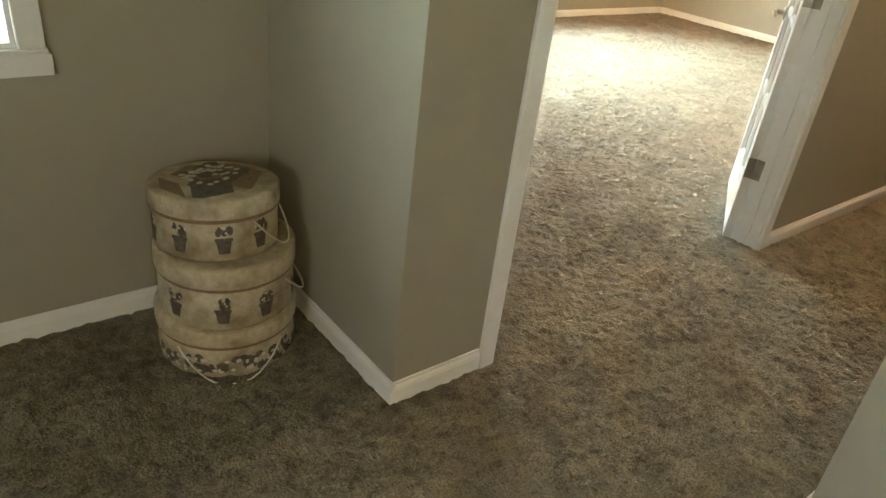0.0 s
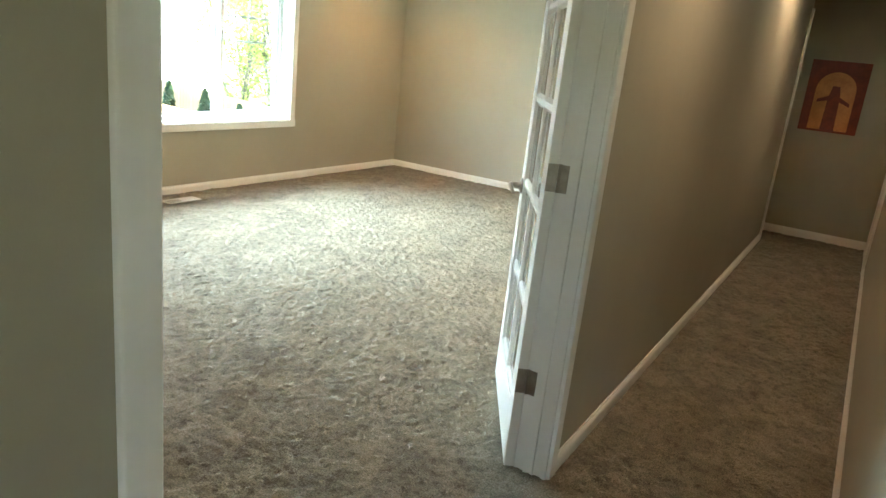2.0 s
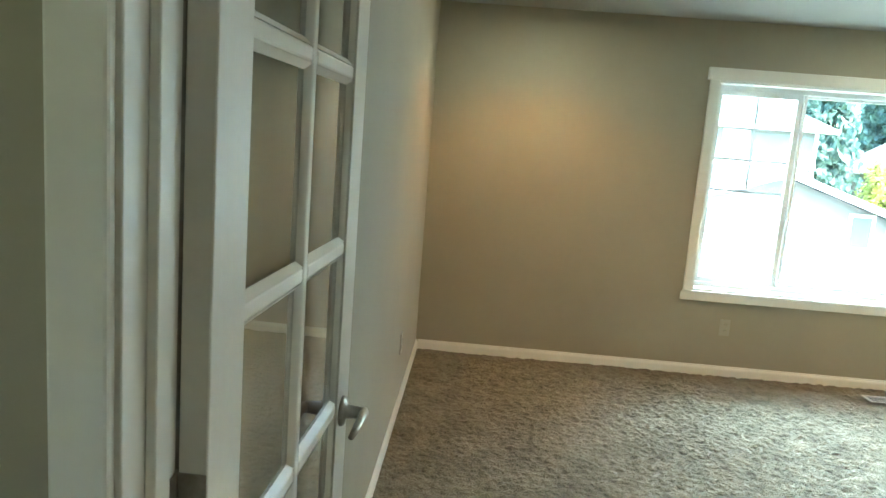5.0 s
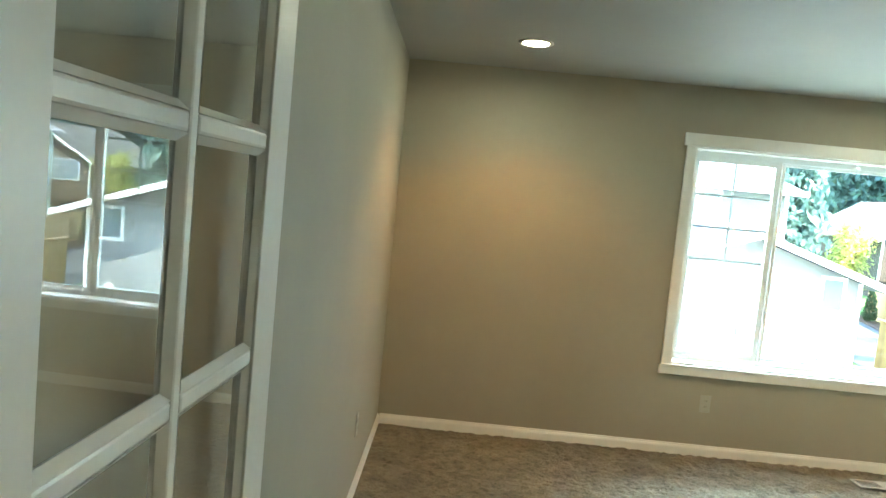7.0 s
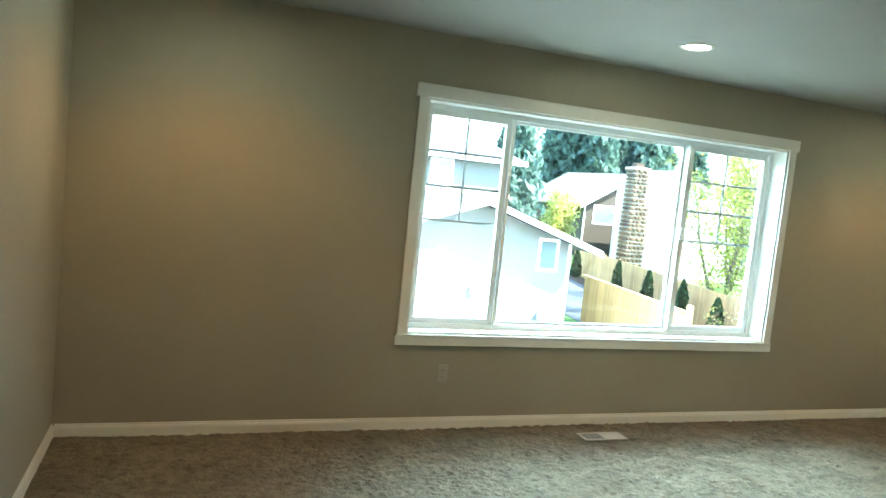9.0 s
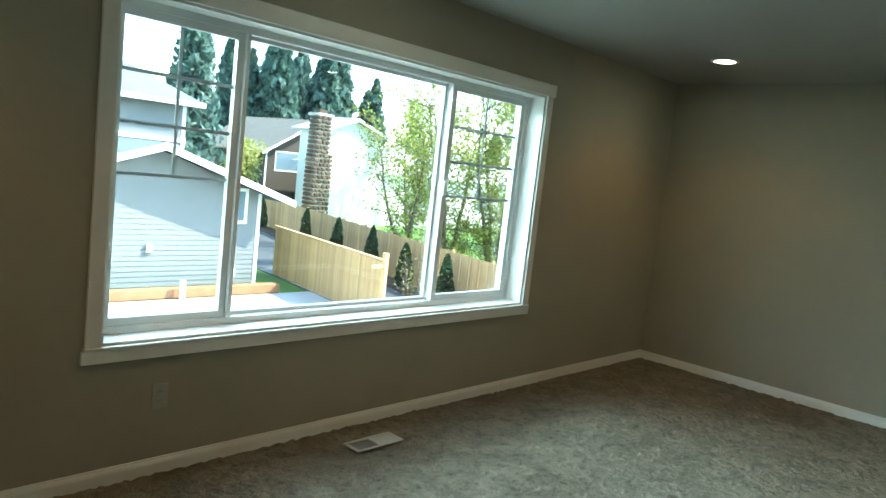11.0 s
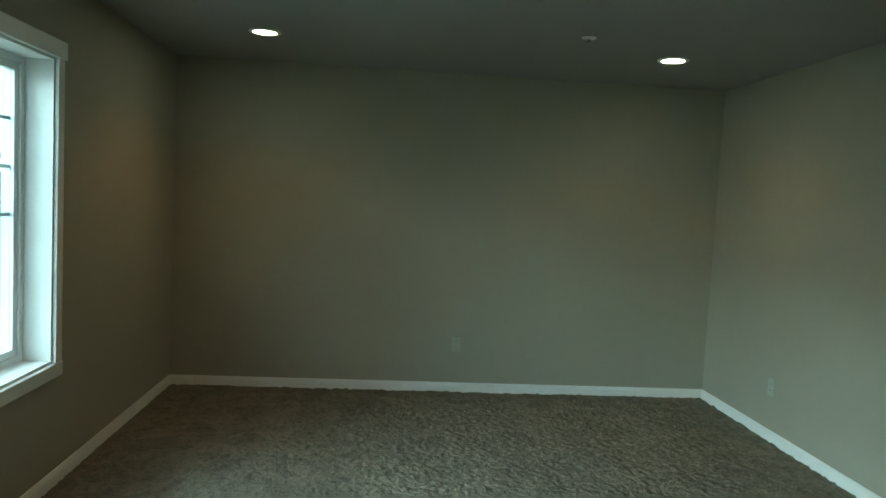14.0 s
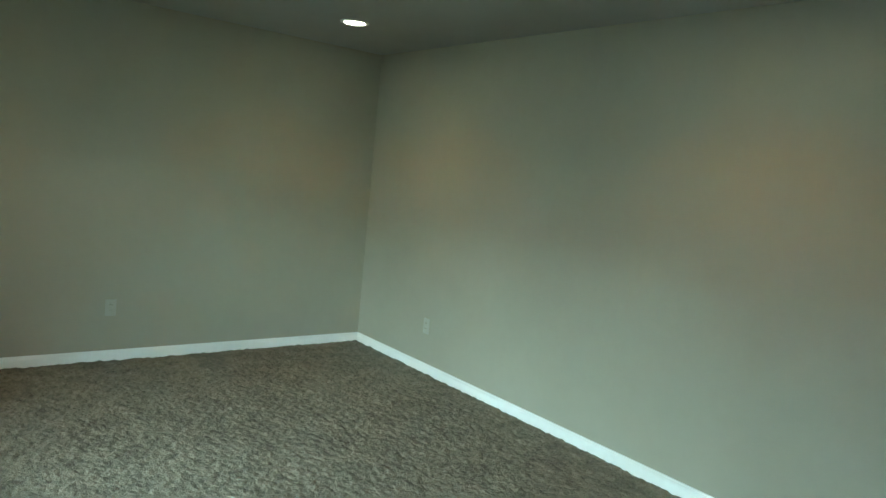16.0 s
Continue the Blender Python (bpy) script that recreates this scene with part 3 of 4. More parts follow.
def hat_box(x, y, z, r, h, tilt, turn, seed, motif, label, cord_angle):
    rnd = random.Random(seed)
    t = thing("hat_box", label, "hat box", pose(x, y, z, tilt[0], tilt[1], turn), "stacked hat boxes")
    part("body", lathe(bmesh.new(), [(r - 0.006, 0), (r - 0.004, 0.003), (r - 0.004, h - 0.01)], 48), BOX_PAPER, t, "", True)
    lid_h = h * 0.30
    lid = part("lid", lathe(bmesh.new(), [(r + 0.001, h - lid_h), (r + 0.002, h - lid_h + 0.002), (r + 0.002, h - 0.004), (r - 0.002, h), (r - 0.02, h + 0.001)], 48), BOX_PAPER, t, "printed paper lid", True)
    dark, pale = bmesh.new(), bmesh.new()
    if motif == "pots":
        n = 9
        for k in range(n):
            a = 2 * math.pi * k / n + rnd.uniform(-0.1, 0.1)
            z0 = h * 0.12
            wrapped(dark, [(-0.014, z0), (0.014, z0), (0.020, z0 + 0.036), (0.023, z0 + 0.036), (0.023, z0 + 0.045), (-0.023, z0 + 0.045), (-0.023, z0 + 0.036), (-0.020, z0 + 0.036)], a, 0, r - 0.0025)
            for j in range(7):
                wrapped(dark, blob(0.009, 0.013, rnd.uniform(-0.02, 0.02), z0 + 0.052 + rnd.uniform(0, 0.022), 7, rnd), a, 0, r - 0.0026 + 0.0002 * j)
            for j in range(5):
                wrapped(pale, blob(0.004, 0.004, rnd.uniform(-0.02, 0.02), z0 + 0.058 + rnd.uniform(0, 0.02), 6, rnd), a, 0, r - 0.0008)
    else:
        for k in range(130):
            a = rnd.uniform(0, 2 * math.pi)
            wrapped(dark, blob(rnd.uniform(0.008, 0.018), rnd.uniform(0.008, 0.02), 0, rnd.uniform(0.02, h * 0.45), 8, rnd), a, 0, r - 0.0028 + 0.00001 * k)
        for k in range(120):
            a = rnd.uniform(0, 2 * math.pi)
            wrapped(pale, blob(rnd.uniform(0.005, 0.010), rnd.uniform(0.005, 0.009), 0, rnd.uniform(0.02, h * 0.42), 7, rnd), a, 0, r - 0.0014 + 0.000008 * k)
    # brown strip that paints the lid's shadow edge onto the body
    band = bmesh.new()
    rings = [[band.verts.new((q * math.cos(2 * math.pi * k / 48), q * math.sin(2 * math.pi * k / 48), z)) for k in range(48)]
             for q, z in ((r - 0.0032, h - lid_h - 0.012), (r - 0.0032, h - lid_h + 0.001))]
    for k in range(48):
        band.faces.new((rings[0][k], rings[0][(k + 1) % 48], rings[1][(k + 1) % 48], rings[1][k]))
    part("lid_shade_band", band, BROWN_PRINT_SHADE, t, "brown band painted as shade under the lid", True)
    tagged(part("dark_print", dark, PRINT, t, "dark printed plants"), kind="stuff")
    tagged(part("pale_print", pale, PRINT_PALE, t, "pale printed blossoms"), kind="stuff")
    pts = []
    for k in range(15):
        f = k / 14
        a = cord_angle - 0.75 + 1.5 * f
        sag = 0.10 * math.sin(math.pi * f)
        rr = r + 0.007 + 0.02 * math.sin(math.pi * f)
        pts.append((rr * math.cos(a), rr * math.sin(a), max(0.004, h * 0.62 - sag)))
    part("cord_handle", tube(bmesh.new(), pts, 0.0025, 6), CORD, t, "cream twisted cord", True)
    return t, lid, rnd


HB = (-0.675, 0.385)
hat_box(*HB, 0.004, 0.200, 0.160, (0, 0), 0, 5, "flowers", "large round printed hat box standing on the carpet", -1.9)
hat_box(HB[0] + 0.005, HB[1] + 0.002, 0.166, 0.194, 0.190, (0, 0), 40, 7, "pots", "round cream hat box with potted plant print, in the stack", -1.0)
_t, _lid, _r = hat_box(HB[0] - 0.016, HB[1] + 0.006, 0.362, 0.172, 0.168, (-4, 3), 15, 9, "pots", "round cream hat box with flower pot lid, topping the stack", -0.9)
_bm = bmesh.new()


def flat_shape(bm, pts, z, m):
    v = [bm.verts.new(m @ Vector((a, b, z))) for a, b in pts]
    bm.faces.new(v)


_m = pose(0, 0, 0.170, 0, 0, 20)
_panel = bmesh.new()
flat_shape(_panel, [(-0.02, -0.125), (0.125, -0.075), (0.150, 0.03), (0.06, 0.13), (-0.03, 0.12)], -0.0004, _m)
flat_shape(_panel, [(-0.155, -0.02), (-0.13, 0.075), (-0.06, 0.135), (-0.075, 0.06)], -0.0004, _m)
part("lid_panel", _panel, BROWN_PRINT_SHADE, _lid, "brown printed plank shadows")
flat_shape(_bm, [(-0.150, -0.035), (-0.135, -0.060), (-0.060, -0.098), (0.025, -0.035), (0.005, 0.005), (-0.055, 0.040)], 0.0, _m)
for _k in range(44):
    flat_shape(_bm, blob(0.024, 0.018, _r.uniform(-0.06, 0.115), _r.uniform(-0.04, 0.095), 8, _r), 0.0002 + 0.00002 * _k, _m)
part("lid_print", _bm, PRINT, _lid, "dark flower pot picture")
_bm = bmesh.new()
for _k in range(38):
    flat_shape(_bm, blob(0.012, 0.009, _r.uniform(-0.05, 0.11), _r.uniform(-0.03, 0.09), 7, _r), 0.0016 + 0.00002 * _k, _m)
part("lid_blossoms", _bm, PRINT_PALE, _lid, "pale printed blossoms")

POSTER_RED = mottled("poster_red", (0.10, 0.015, 0.008), (0.26, 0.04, 0.015), 12, 60, 0.5)
POSTER_ORANGE = mottled("poster_orange", (0.45, 0.15, 0.04), (0.70, 0.30, 0.10), 9, 50, 0.5)
poster = thing("poster", "dark red poster with an orange arch hung on the wall", "poster", pose(HALL_E - 0.004, -0.417, 1.382))
part("sheet", blocks(((-0.002, -0.25, -0.33), (0.001, 0.25, 0.33))), POSTER_RED, poster)
_bm = bmesh.new()
_arch = [(-0.17, -0.31), (0.17, -0.31), (0.17, 0.06)] + [(0.17 * math.cos(a), 0.06 + 0.17 * math.sin(a)) for a in (math.pi * k / 12 for k in range(1, 12))] + [(-0.17, 0.06)]
_bm.faces.new([_bm.verts.new((-0.0026, a, b)) for a, b in _arch])
part("arch", _bm, POSTER_ORANGE, poster, "orange arch shape")
_bm = bmesh.new()
_bm.faces.new([_bm.verts.new((-0.0032, a, b)) for a, b in ((-0.06, -0.31), (0.06, -0.31), (0.05, 0.0), (0.03, 0.10), (-0.03, 0.10), (-0.05, 0.0))])
_bm.faces.new([_bm.verts.new((-0.0036, a, b)) for a, b in ((-0.14, -0.08), (0.0, -0.02), (0.14, -0.06), (0.14, -0.03), (0.0, 0.03), (-0.14, -0.05))])
part("column", _bm, POSTER_RED, poster, "dark red plain shapes")

trim_end = thing("trim_hall_corner", "white painted corner trim at the end of the hall", "trim", pose(ROOM_E + T, 0, 0), kind="structure")
part("board", bevelled(blocks(((-0.06, -T - 0.016, 0.0), (0.016, -T, 2.1)), ((0.0, -T, 0.0), (0.016, 0.0, 2.1))), 0.003), TRIM, trim_end)

hdoor = thing("door_2", "white painted hall door, closed, with a dark knob", "door", pose(HALL_E - 0.72, HALL_S, 0), kind="structure")
part("slab", bevelled(blocks(((-0.40, 0.0, 0.012), (0.36, 0.012, 2.03))), 0.003), TRIM, hdoor)
for _z0, _z1 in ((0.22, 0.95), (1.10, 1.85)):
    for _x0, _x1 in ((-0.31, -0.06), (0.02, 0.27)):
        part("panel", bevelled(blocks(((_x0, 0.010, _z0), (_x1, 0.017, _z1))), 0.004), TRIM, hdoor)
part("casing", bevelled(blocks(((-0.47, 0.0, 0), (-0.405, 0.018, 2.1)), ((0.365, 0.0, 0), (0.43, 0.018, 2.1)), ((-0.405, 0.0, 2.035), (0.365, 0.018, 2.1))), 0.003), TRIM, hdoor)
part("knob", lathe(bmesh.new(), [(0.030, 0), (0.030, 0.006), (0.012, 0.010), (0.012, 0.028), (0.026, 0.036), (0.027, 0.048), (0.016, 0.056)], 20, pose(-0.34, 0.012, 0.93, -90)), NICKEL, hdoor, "dark metal knob", True)
part("deadbolt", lathe(bmesh.new(), [(0.028, 0), (0.028, 0.010), (0.014, 0.013)], 20, pose(-0.34, 0.012, 1.10, -90)), NICKEL, hdoor, "dark metal deadbolt", True)

# ---- outdoors ----
GROUND = -2.9


def ground_material():
    m, n, l, b = material("lawn", 0.9)
    co = n.new("ShaderNodeTexCoord").outputs["Object"]
    big, small = noise_node(n, l, 0.25, 4, co), noise_node(n, l, 9, 5, co)
    c = ramp_node(n, l, big.outputs["Fac"], [(0.3, (0.075, 0.15, 0.022)), (0.7, (0.13, 0.24, 0.04))]).outputs["Color"]
    c = mix_node(n, l, 0.5, c, ramp_node(n, l, small.outputs["Fac"], [(0.3, (0.06, 0.12, 0.02)), (0.7, (0.17, 0.28, 0.06))]).outputs["Color"])
    l.new(c, b.inputs["Base Color"])
    bump_node(n, l, b, small.outputs["Fac"], 0.6, 0.05)
    return m


def siding_bm(x0, x1, z0, z1, y, course=0.15, outline=None):
    """Lapped boards on a wall facing -y; outline(z) gives the wall's left and right ends."""
    bm = bmesh.new()
    z = z0
    while z < z1 - 0.02:
        t = min(z + course, z1)
        a0, b0 = outline(z) if outline else (x0, x1)
        a1, b1 = outline(t) if outline else (x0, x1)
        if b0 - a0 < 0.05:
            break
        q = [bm.verts.new(p) for p in ((a0, y - 0.022, z), (b0, y - 0.022, z), (b1, y - 0.006, t), (a1, y - 0.006, t), (a0, y, z), (b0, y, z), (a1, y, t), (b1, y, t))]
        bm.faces.new((q[0], q[1], q[2], q[3]))
        bm.faces.new((q[0], q[4], q[5], q[1]))
        z = t
    return bm


LAWN = ground_material()
CONCRETE = mottled("concrete", (0.42, 0.41, 0.39), (0.52, 0.51, 0.49), 1.5, 25, 0.85, bump=0.2)
ASPHALT = mottled("asphalt", (0.045, 0.047, 0.050), (0.085, 0.088, 0.092), 1.2, 60, 0.75, bump=0.4)
MULCH = mottled("mulch", (0.035, 0.020, 0.012), (0.10, 0.055, 0.03), 7, 60, 0.95, bump=0.9, distance=0.03)
SIDING_GREY = mottled("grey_siding", (0.165, 0.17, 0.178), (0.20, 0.205, 0.212), 1.5, 20, 0.65, bump=0.1)
SIDING_WHITE = mottled("white_siding", (0.74, 0.735, 0.71), (0.82, 0.815, 0.79), 1.5, 20, 0.6, bump=0.1)
WHITE_OUT = mottled("white_exterior_trim", (0.74, 0.74, 0.72), (0.82, 0.82, 0.80), 3, 30, 0.5)
SHINGLE = mottled("blue_grey_shingle", (0.11, 0.13, 0.155), (0.17, 0.19, 0.22), 2.0, 14, 0.9, bump=0.5, distance=0.02)
SHINGLE_DARK = mottled("brown_shingle", (0.10, 0.085, 0.07), (0.19, 0.165, 0.14), 2.0, 14, 0.9, bump=0.5, distance=0.02)
SHINGLE_PALE = mottled("pale_shingle", (0.42, 0.41, 0.39), (0.55, 0.54, 0.52), 2.0, 14, 0.9, bump=0.5, distance=0.02)
CEDAR = mottled("cedar_board", (0.50, 0.30, 0.13), (0.68, 0.44, 0.21), 2.2, 30, 0.7, bump=0.25, per_piece=0.22)
TIMBER = mottled("red_brown_timber", (0.26, 0.12, 0.06), (0.40, 0.20, 0.10), 3, 30, 0.8)
BROWN_WALL = mottled("dark_brown_wall", (0.035, 0.024, 0.018), (0.06, 0.042, 0.032), 2, 20, 0.8)
STONE = mottled("chimney_stone", (0.07, 0.042, 0.03), (0.22, 0.145, 0.105), 3.5, 20, 0.85, bump=0.6, distance=0.02, per_piece=0.5)
MORTAR = mottled("mortar", (0.40, 0.37, 0.33), (0.50, 0.47, 0.43), 6, 40, 0.9)
BARK = mottled("bark", (0.07, 0.055, 0.042), (0.17, 0.14, 0.11), 8, 40, 0.9, bump=0.7, distance=0.02)
DARK_GLASS = mottled("dark_window_glass", (0.10, 0.14, 0.18), (0.18, 0.23, 0.28), 1, 4, 0.06, bump=0.0)


def leaf_material(name, dark, light):
    m, n, l, b = material(name, 0.55)
    g = n.new("ShaderNodeNewGeometry")
    c = ramp_node(n, l, g.outputs["Random Per Island"], [(0.0, dark), (1.0, light)]).outputs["Color"]
    l.new(c, b.inputs["Base Color"])
    tr = n.new("ShaderNodeBsdfTranslucent")
    l.new(c, tr.inputs["Color"])
    mx = n.new("ShaderNodeMixShader")
    mx.inputs["Fac"].default_value = 0.45
    l.new(b.outputs["BSDF"], mx.inputs[1])
    l.new(tr.outputs["BSDF"], mx.inputs[2])
    l.new(mx.outputs["Shader"], n["Material Output"].inputs["Surface"])
    return m


LEAF_SPRING = leaf_material("spring_leaf", (0.12, 0.16, 0.025), (0.36, 0.38, 0.09))
LEAF_DARK = leaf_material("evergreen_spray", (0.018, 0.045, 0.016), (0.055, 0.10, 0.035))
# fir colour is lightened to carry the haze of distance
LEAF_FIR_HAZY = leaf_material("hazy_fir_needle", (0.05, 0.095, 0.085), (0.16, 0.24, 0.205))
LEAF_YELLOW = leaf_material("pale_blossom_leaf", (0.28, 0.32, 0.06), (0.55, 0.52, 0.22))

_bm = bmesh.new()
_R = 900
_bm.faces.new([_bm.verts.new(p) for p in ((-_R, -_R, GROUND), (_R, -_R, GROUND), (_R, _R, GROUND), (-_R, _R, GROUND))])
solid("ground", _bm, LAWN, "green lawn reaching to the horizon", "lawn")

def ground_slab(points, top):
    """A flat slab with the given outline, its upper face at top."""
    bm = bmesh.new()
    up = [bm.verts.new((x, y, top)) for x, y in points]
    low = [bm.verts.new((x, y, GROUND - 0.1)) for x, y in points]
    n = len(points)
    bm.faces.new(up)
    bm.faces.new(low[::-1])
    for k in range(n):
        bm.faces.new((up[k], low[k], low[(k + 1) % n], up[(k + 1) % n]))
    return bm


def along_fence(y, off):
    """A point beside the garden fence, off metres to its house side."""
    return (15.9 + 0.26 * (y - 9.5) - off, y)


solid("pavement", ground_slab([(-6, 8), (12.3, 8), (13.35, 15.3), (14.0, 19.4), (-6, 19.4)], GROUND + 0.03), CONCRETE, "pale concrete patio behind the house", "patio")
solid("road", ground_slab([(12.35, 8), along_fence(8, 1.1), along_fence(40, 1.1), (17.0, 40), (13.4, 15.3)], GROUND + 0.02), ASPHALT, "dark asphalt driveway beside the fence", "driveway")
solid("mulch_bed", ground_slab([along_fence(8, 1.09), along_fence(8, 0.05), along_fence(38, 0.05), along_fence(38, 1.09)], GROUND + 0.05), MULCH, "dark bark mulch bed along the fence", "mulch", "structure")
# the outside of the house itself
solid("wall_lower_storey", blocks(((LOFT_W - T, LOFT_S - T, GROUND), (HALL_E + T, ROOM_N + EXT, -0.26))), SIDING_GREY, "grey lower storey of the house", "wall")
solid("wall_parapet", blocks(((LOFT_W - T, LOFT_S - T, ROOM_H + 0.2), (HALL_E + T, ROOM_N + EXT, ROOM_H + 0.36))), SIDING_GREY, "grey wall band under the roof", "wall")
solid("roof_slab", blocks(((LOFT_W - 0.6, LOFT_S - 0.6, ROOM_H + 0.36), (HALL_E + 0.6, ROOM_N + 0.42, ROOM_H + 0.55))), SHINGLE, "shingled roof edge above the rooms", "roof")


def gable_house(name, label, x0, x1, y0, y1, top, ridge, over, siding, roof_mat, windows=(), course=0.15):
    """A house whose gable end faces -y; ridge along y."""
    h = thing(name, label, "house")
    mid = (x0 + x1) / 2
    slope = (ridge - top) / (mid - x0)
    part("wall", siding_bm(x0, x1, GROUND, ridge - 0.08, y0, course, lambda z: (x0, x1) if z <= top else (x0 + (z - top) / slope, x1 - (z - top) / slope)), siding, h)
    part("side_wall", blocks(((x0, y0, GROUND), (x1, y1, top))), siding, h)
    bm = bmesh.new()
    v = [bm.verts.new(p) for p in ((x0, y0, top), (x1, y0, top), (mid, y0, ridge - 0.02), (x0, y1, top), (x1, y1, top), (mid, y1, ridge - 0.02))]
    for q in ((0, 1, 2), (3, 5, 4), (0, 2, 5, 3), (1, 4, 5, 2)):
        bm.faces.new([v[k] for k in q])
    part("gable", bm, siding, h)
    for s in (-1, 1):
        e = mid + s * (mid - x0 + over)
        ze = ridge - slope * (mid - x0 + over)
        bm = bmesh.new()
        v = [bm.verts.new(p) for p in ((mid, y0 - over, ridge + 0.03), (e, y0 - over, ze + 0.03), (e, y1 + over, ze + 0.03), (mid, y1 + over, ridge + 0.03),
                                       (mid, y0 - over, ridge + 0.15), (e, y0 - over, ze + 0.15), (e, y1 + over, ze + 0.15), (mid, y1 + over, ridge + 0.15))]
        for q in ((0, 3, 2, 1), (4, 5, 6, 7), (0, 1, 5, 4), (1, 2, 6, 5), (2, 3, 7, 6), (3, 0, 4, 7)):
            bm.faces.new([v[k] for k in q])
        part("roof", bm, roof_mat, h)
        bm = bmesh.new()
        d = 0.20
        v = [bm.verts.new(p) for p in ((mid, y0 - over - 0.03, ridge + 0.155), (e, y0 - over - 0.03, ze + 0.155), (e, y0 - over - 0.03, ze + 0.155 - d), (mid, y0 - over - 0.03, ridge + 0.155 - d),
                                       (mid, y0 - over - 0.004, ridge + 0.155), (e, y0 - over - 0.004, ze + 0.155), (e, y0 - over - 0.004, ze + 0.155 - d), (mid, y0 - over - 0.004, ridge + 0.155 - d))]
        for q in ((0, 1, 2, 3), (7, 6, 5, 4), (0, 4, 5, 1), (1, 5, 6, 2), (2, 6, 7, 3), (3, 7, 4, 0)):
            bm.faces.new([v[k] for k in q])
        part("fascia", bm, WHITE_OUT, h, "white rake board")
    for x in (x0, x1):
        part("corner_board", blocks(((x - 0.06, y0 - 0.035, GROUND), (x + 0.06, y0 + 0.02, top))), WHITE_OUT, h, "white corner board")
    for wx0, wx1, wz0, wz1 in windows:
        w = part("window", blocks(((wx0 - 0.1, y0 - 0.05, wz0 - 0.1), (wx0, y0 - 0.005, wz1 + 0.1)), ((wx1, y0 - 0.05, wz0 - 0.1), (wx1 + 0.1, y0 - 0.005, wz1 + 0.1)),
                 ((wx0, y0 - 0.05, wz1), (wx1, y0 - 0.005, wz1 + 0.1)), ((wx0, y0 - 0.055, wz0 - 0.1), (wx1, y0 - 0.005, wz0))), WHITE_OUT, h, "white trimmed window")
        part("pane", blocks(((wx0, y0 - 0.03, wz0), (wx1, y0 - 0.024, wz1))), DARK_GLASS, w)
    return h


garage = gable_house("garage", "grey lap-sided garage with white trimmed gable", 5.75, 12.65, 20.6, 27.5, 0.08, 1.205, 0.8, SIDING_GREY, SHINGLE, [(11.55, 12.13, -0.78, 0.12)])
part("vent_hood", bevelled(blocks(((11.65, 20.43, -2.5), (11.9, 20.57, -2.25))), 0.03), WHITE_OUT, garage, "white dryer vent hood")
part("outlet_box", blocks(((9.15, 20.50, -1.75), (9.32, 20.58, -1.5))), WHITE_OUT, garage)
beam = thing("timber_edging", "red-brown timber edging on the ground", "timber", pose(0, 0, GROUND + 0.03))
part("beam", bevelled(blocks(((5.2, 19.45, 0.0), (12.9, 19.75, 0.28))), 0.02), TIMBER, beam)
part("post", bevelled(blocks(((9.6, 19.2, 0.0), (9.72, 19.32, 0.55))), 0.01), WHITE_OUT, beam, "pale short post")


def hip_house(name, label, x0, x1, y0, y1, top, ridge, siding, roof_mat, windows=(), over=0.55, course=0.2):
    h = thing(name, label, "house")
    part("wall", blocks(((x0, y0, GROUND), (x1, y1, top))), siding, h)
    part("siding", siding_bm(x0, x1, GROUND, top, y0, course), siding, h)
    run = (y1 - y0) / 2 + over
    bm = bmesh.new()
    a, b, c, d = (x0 - over, y0 - over), (x1 + over, y0 - over), (x1 + over, y1 + over), (x0 - over, y1 + over)
    low = [bm.verts.new((*p, top - 0.05)) for p in (a, b, c, d)]
    eave = [bm.verts.new((*p, top + 0.15)) for p in (a, b, c, d)]
    ym = (y0 + y1) / 2
    r0, r1 = bm.verts.new((x0 - over + run, ym, ridge)), bm.verts.new((x1 + over - run, ym, ridge))
    bm.faces.new(low[::-1])
    for k in range(4):
        bm.faces.new((low[k], low[(k + 1) % 4], eave[(k + 1) % 4], eave[k]))
    bm.faces.new((eave[0], eave[1], r1, r0))
    bm.faces.new((eave[2], eave[3], r0, r1))
    bm.faces.new((eave[1], eave[2], r1))
    bm.faces.new((eave[3], eave[0], r0))
    part("roof", bm, roof_mat, h)
    part("gutter", blocks(((x0 - over - 0.08, y0 - over - 0.10, top - 0.05), (x1 + over + 0.08, y0 - over - 0.005, top + 0.16)), ((x1 + over + 0.005, y0 - over - 0.005, top - 0.05), (x1 + over + 0.10, y1 + over, top + 0.16))), WHITE_OUT, h, "white gutter and fascia")
    for x in (x0, x1):
        part("corner_board", blocks(((x - 0.08, y0 - 0.04, GROUND), (x + 0.08, y0 + 0.02, top - 0.05))), WHITE_OUT, h, "white corner board")
    for wx0, wx1, wz0, wz1 in windows:
        w = part("window", blocks(((wx0 - 0.12, y0 - 0.06, wz0 - 0.12), (wx0, y0 - 0.005, wz1 + 0.12)), ((wx1, y0 - 0.06, wz0 - 0.12), (wx1 + 0.12, y0 - 0.005, wz1 + 0.12)),
                 ((wx0, y0 - 0.06, wz1), (wx1, y0 - 0.005, wz1 + 0.12)), ((wx0, y0 - 0.065, wz0 - 0.12), (wx1, y0 - 0.005, wz0))), WHITE_OUT, h, "white trimmed window")
        part("pane", blocks(((wx0, y0 - 0.035, wz0), (wx1, y0 - 0.028, wz1))), DARK_GLASS, w)
    return h


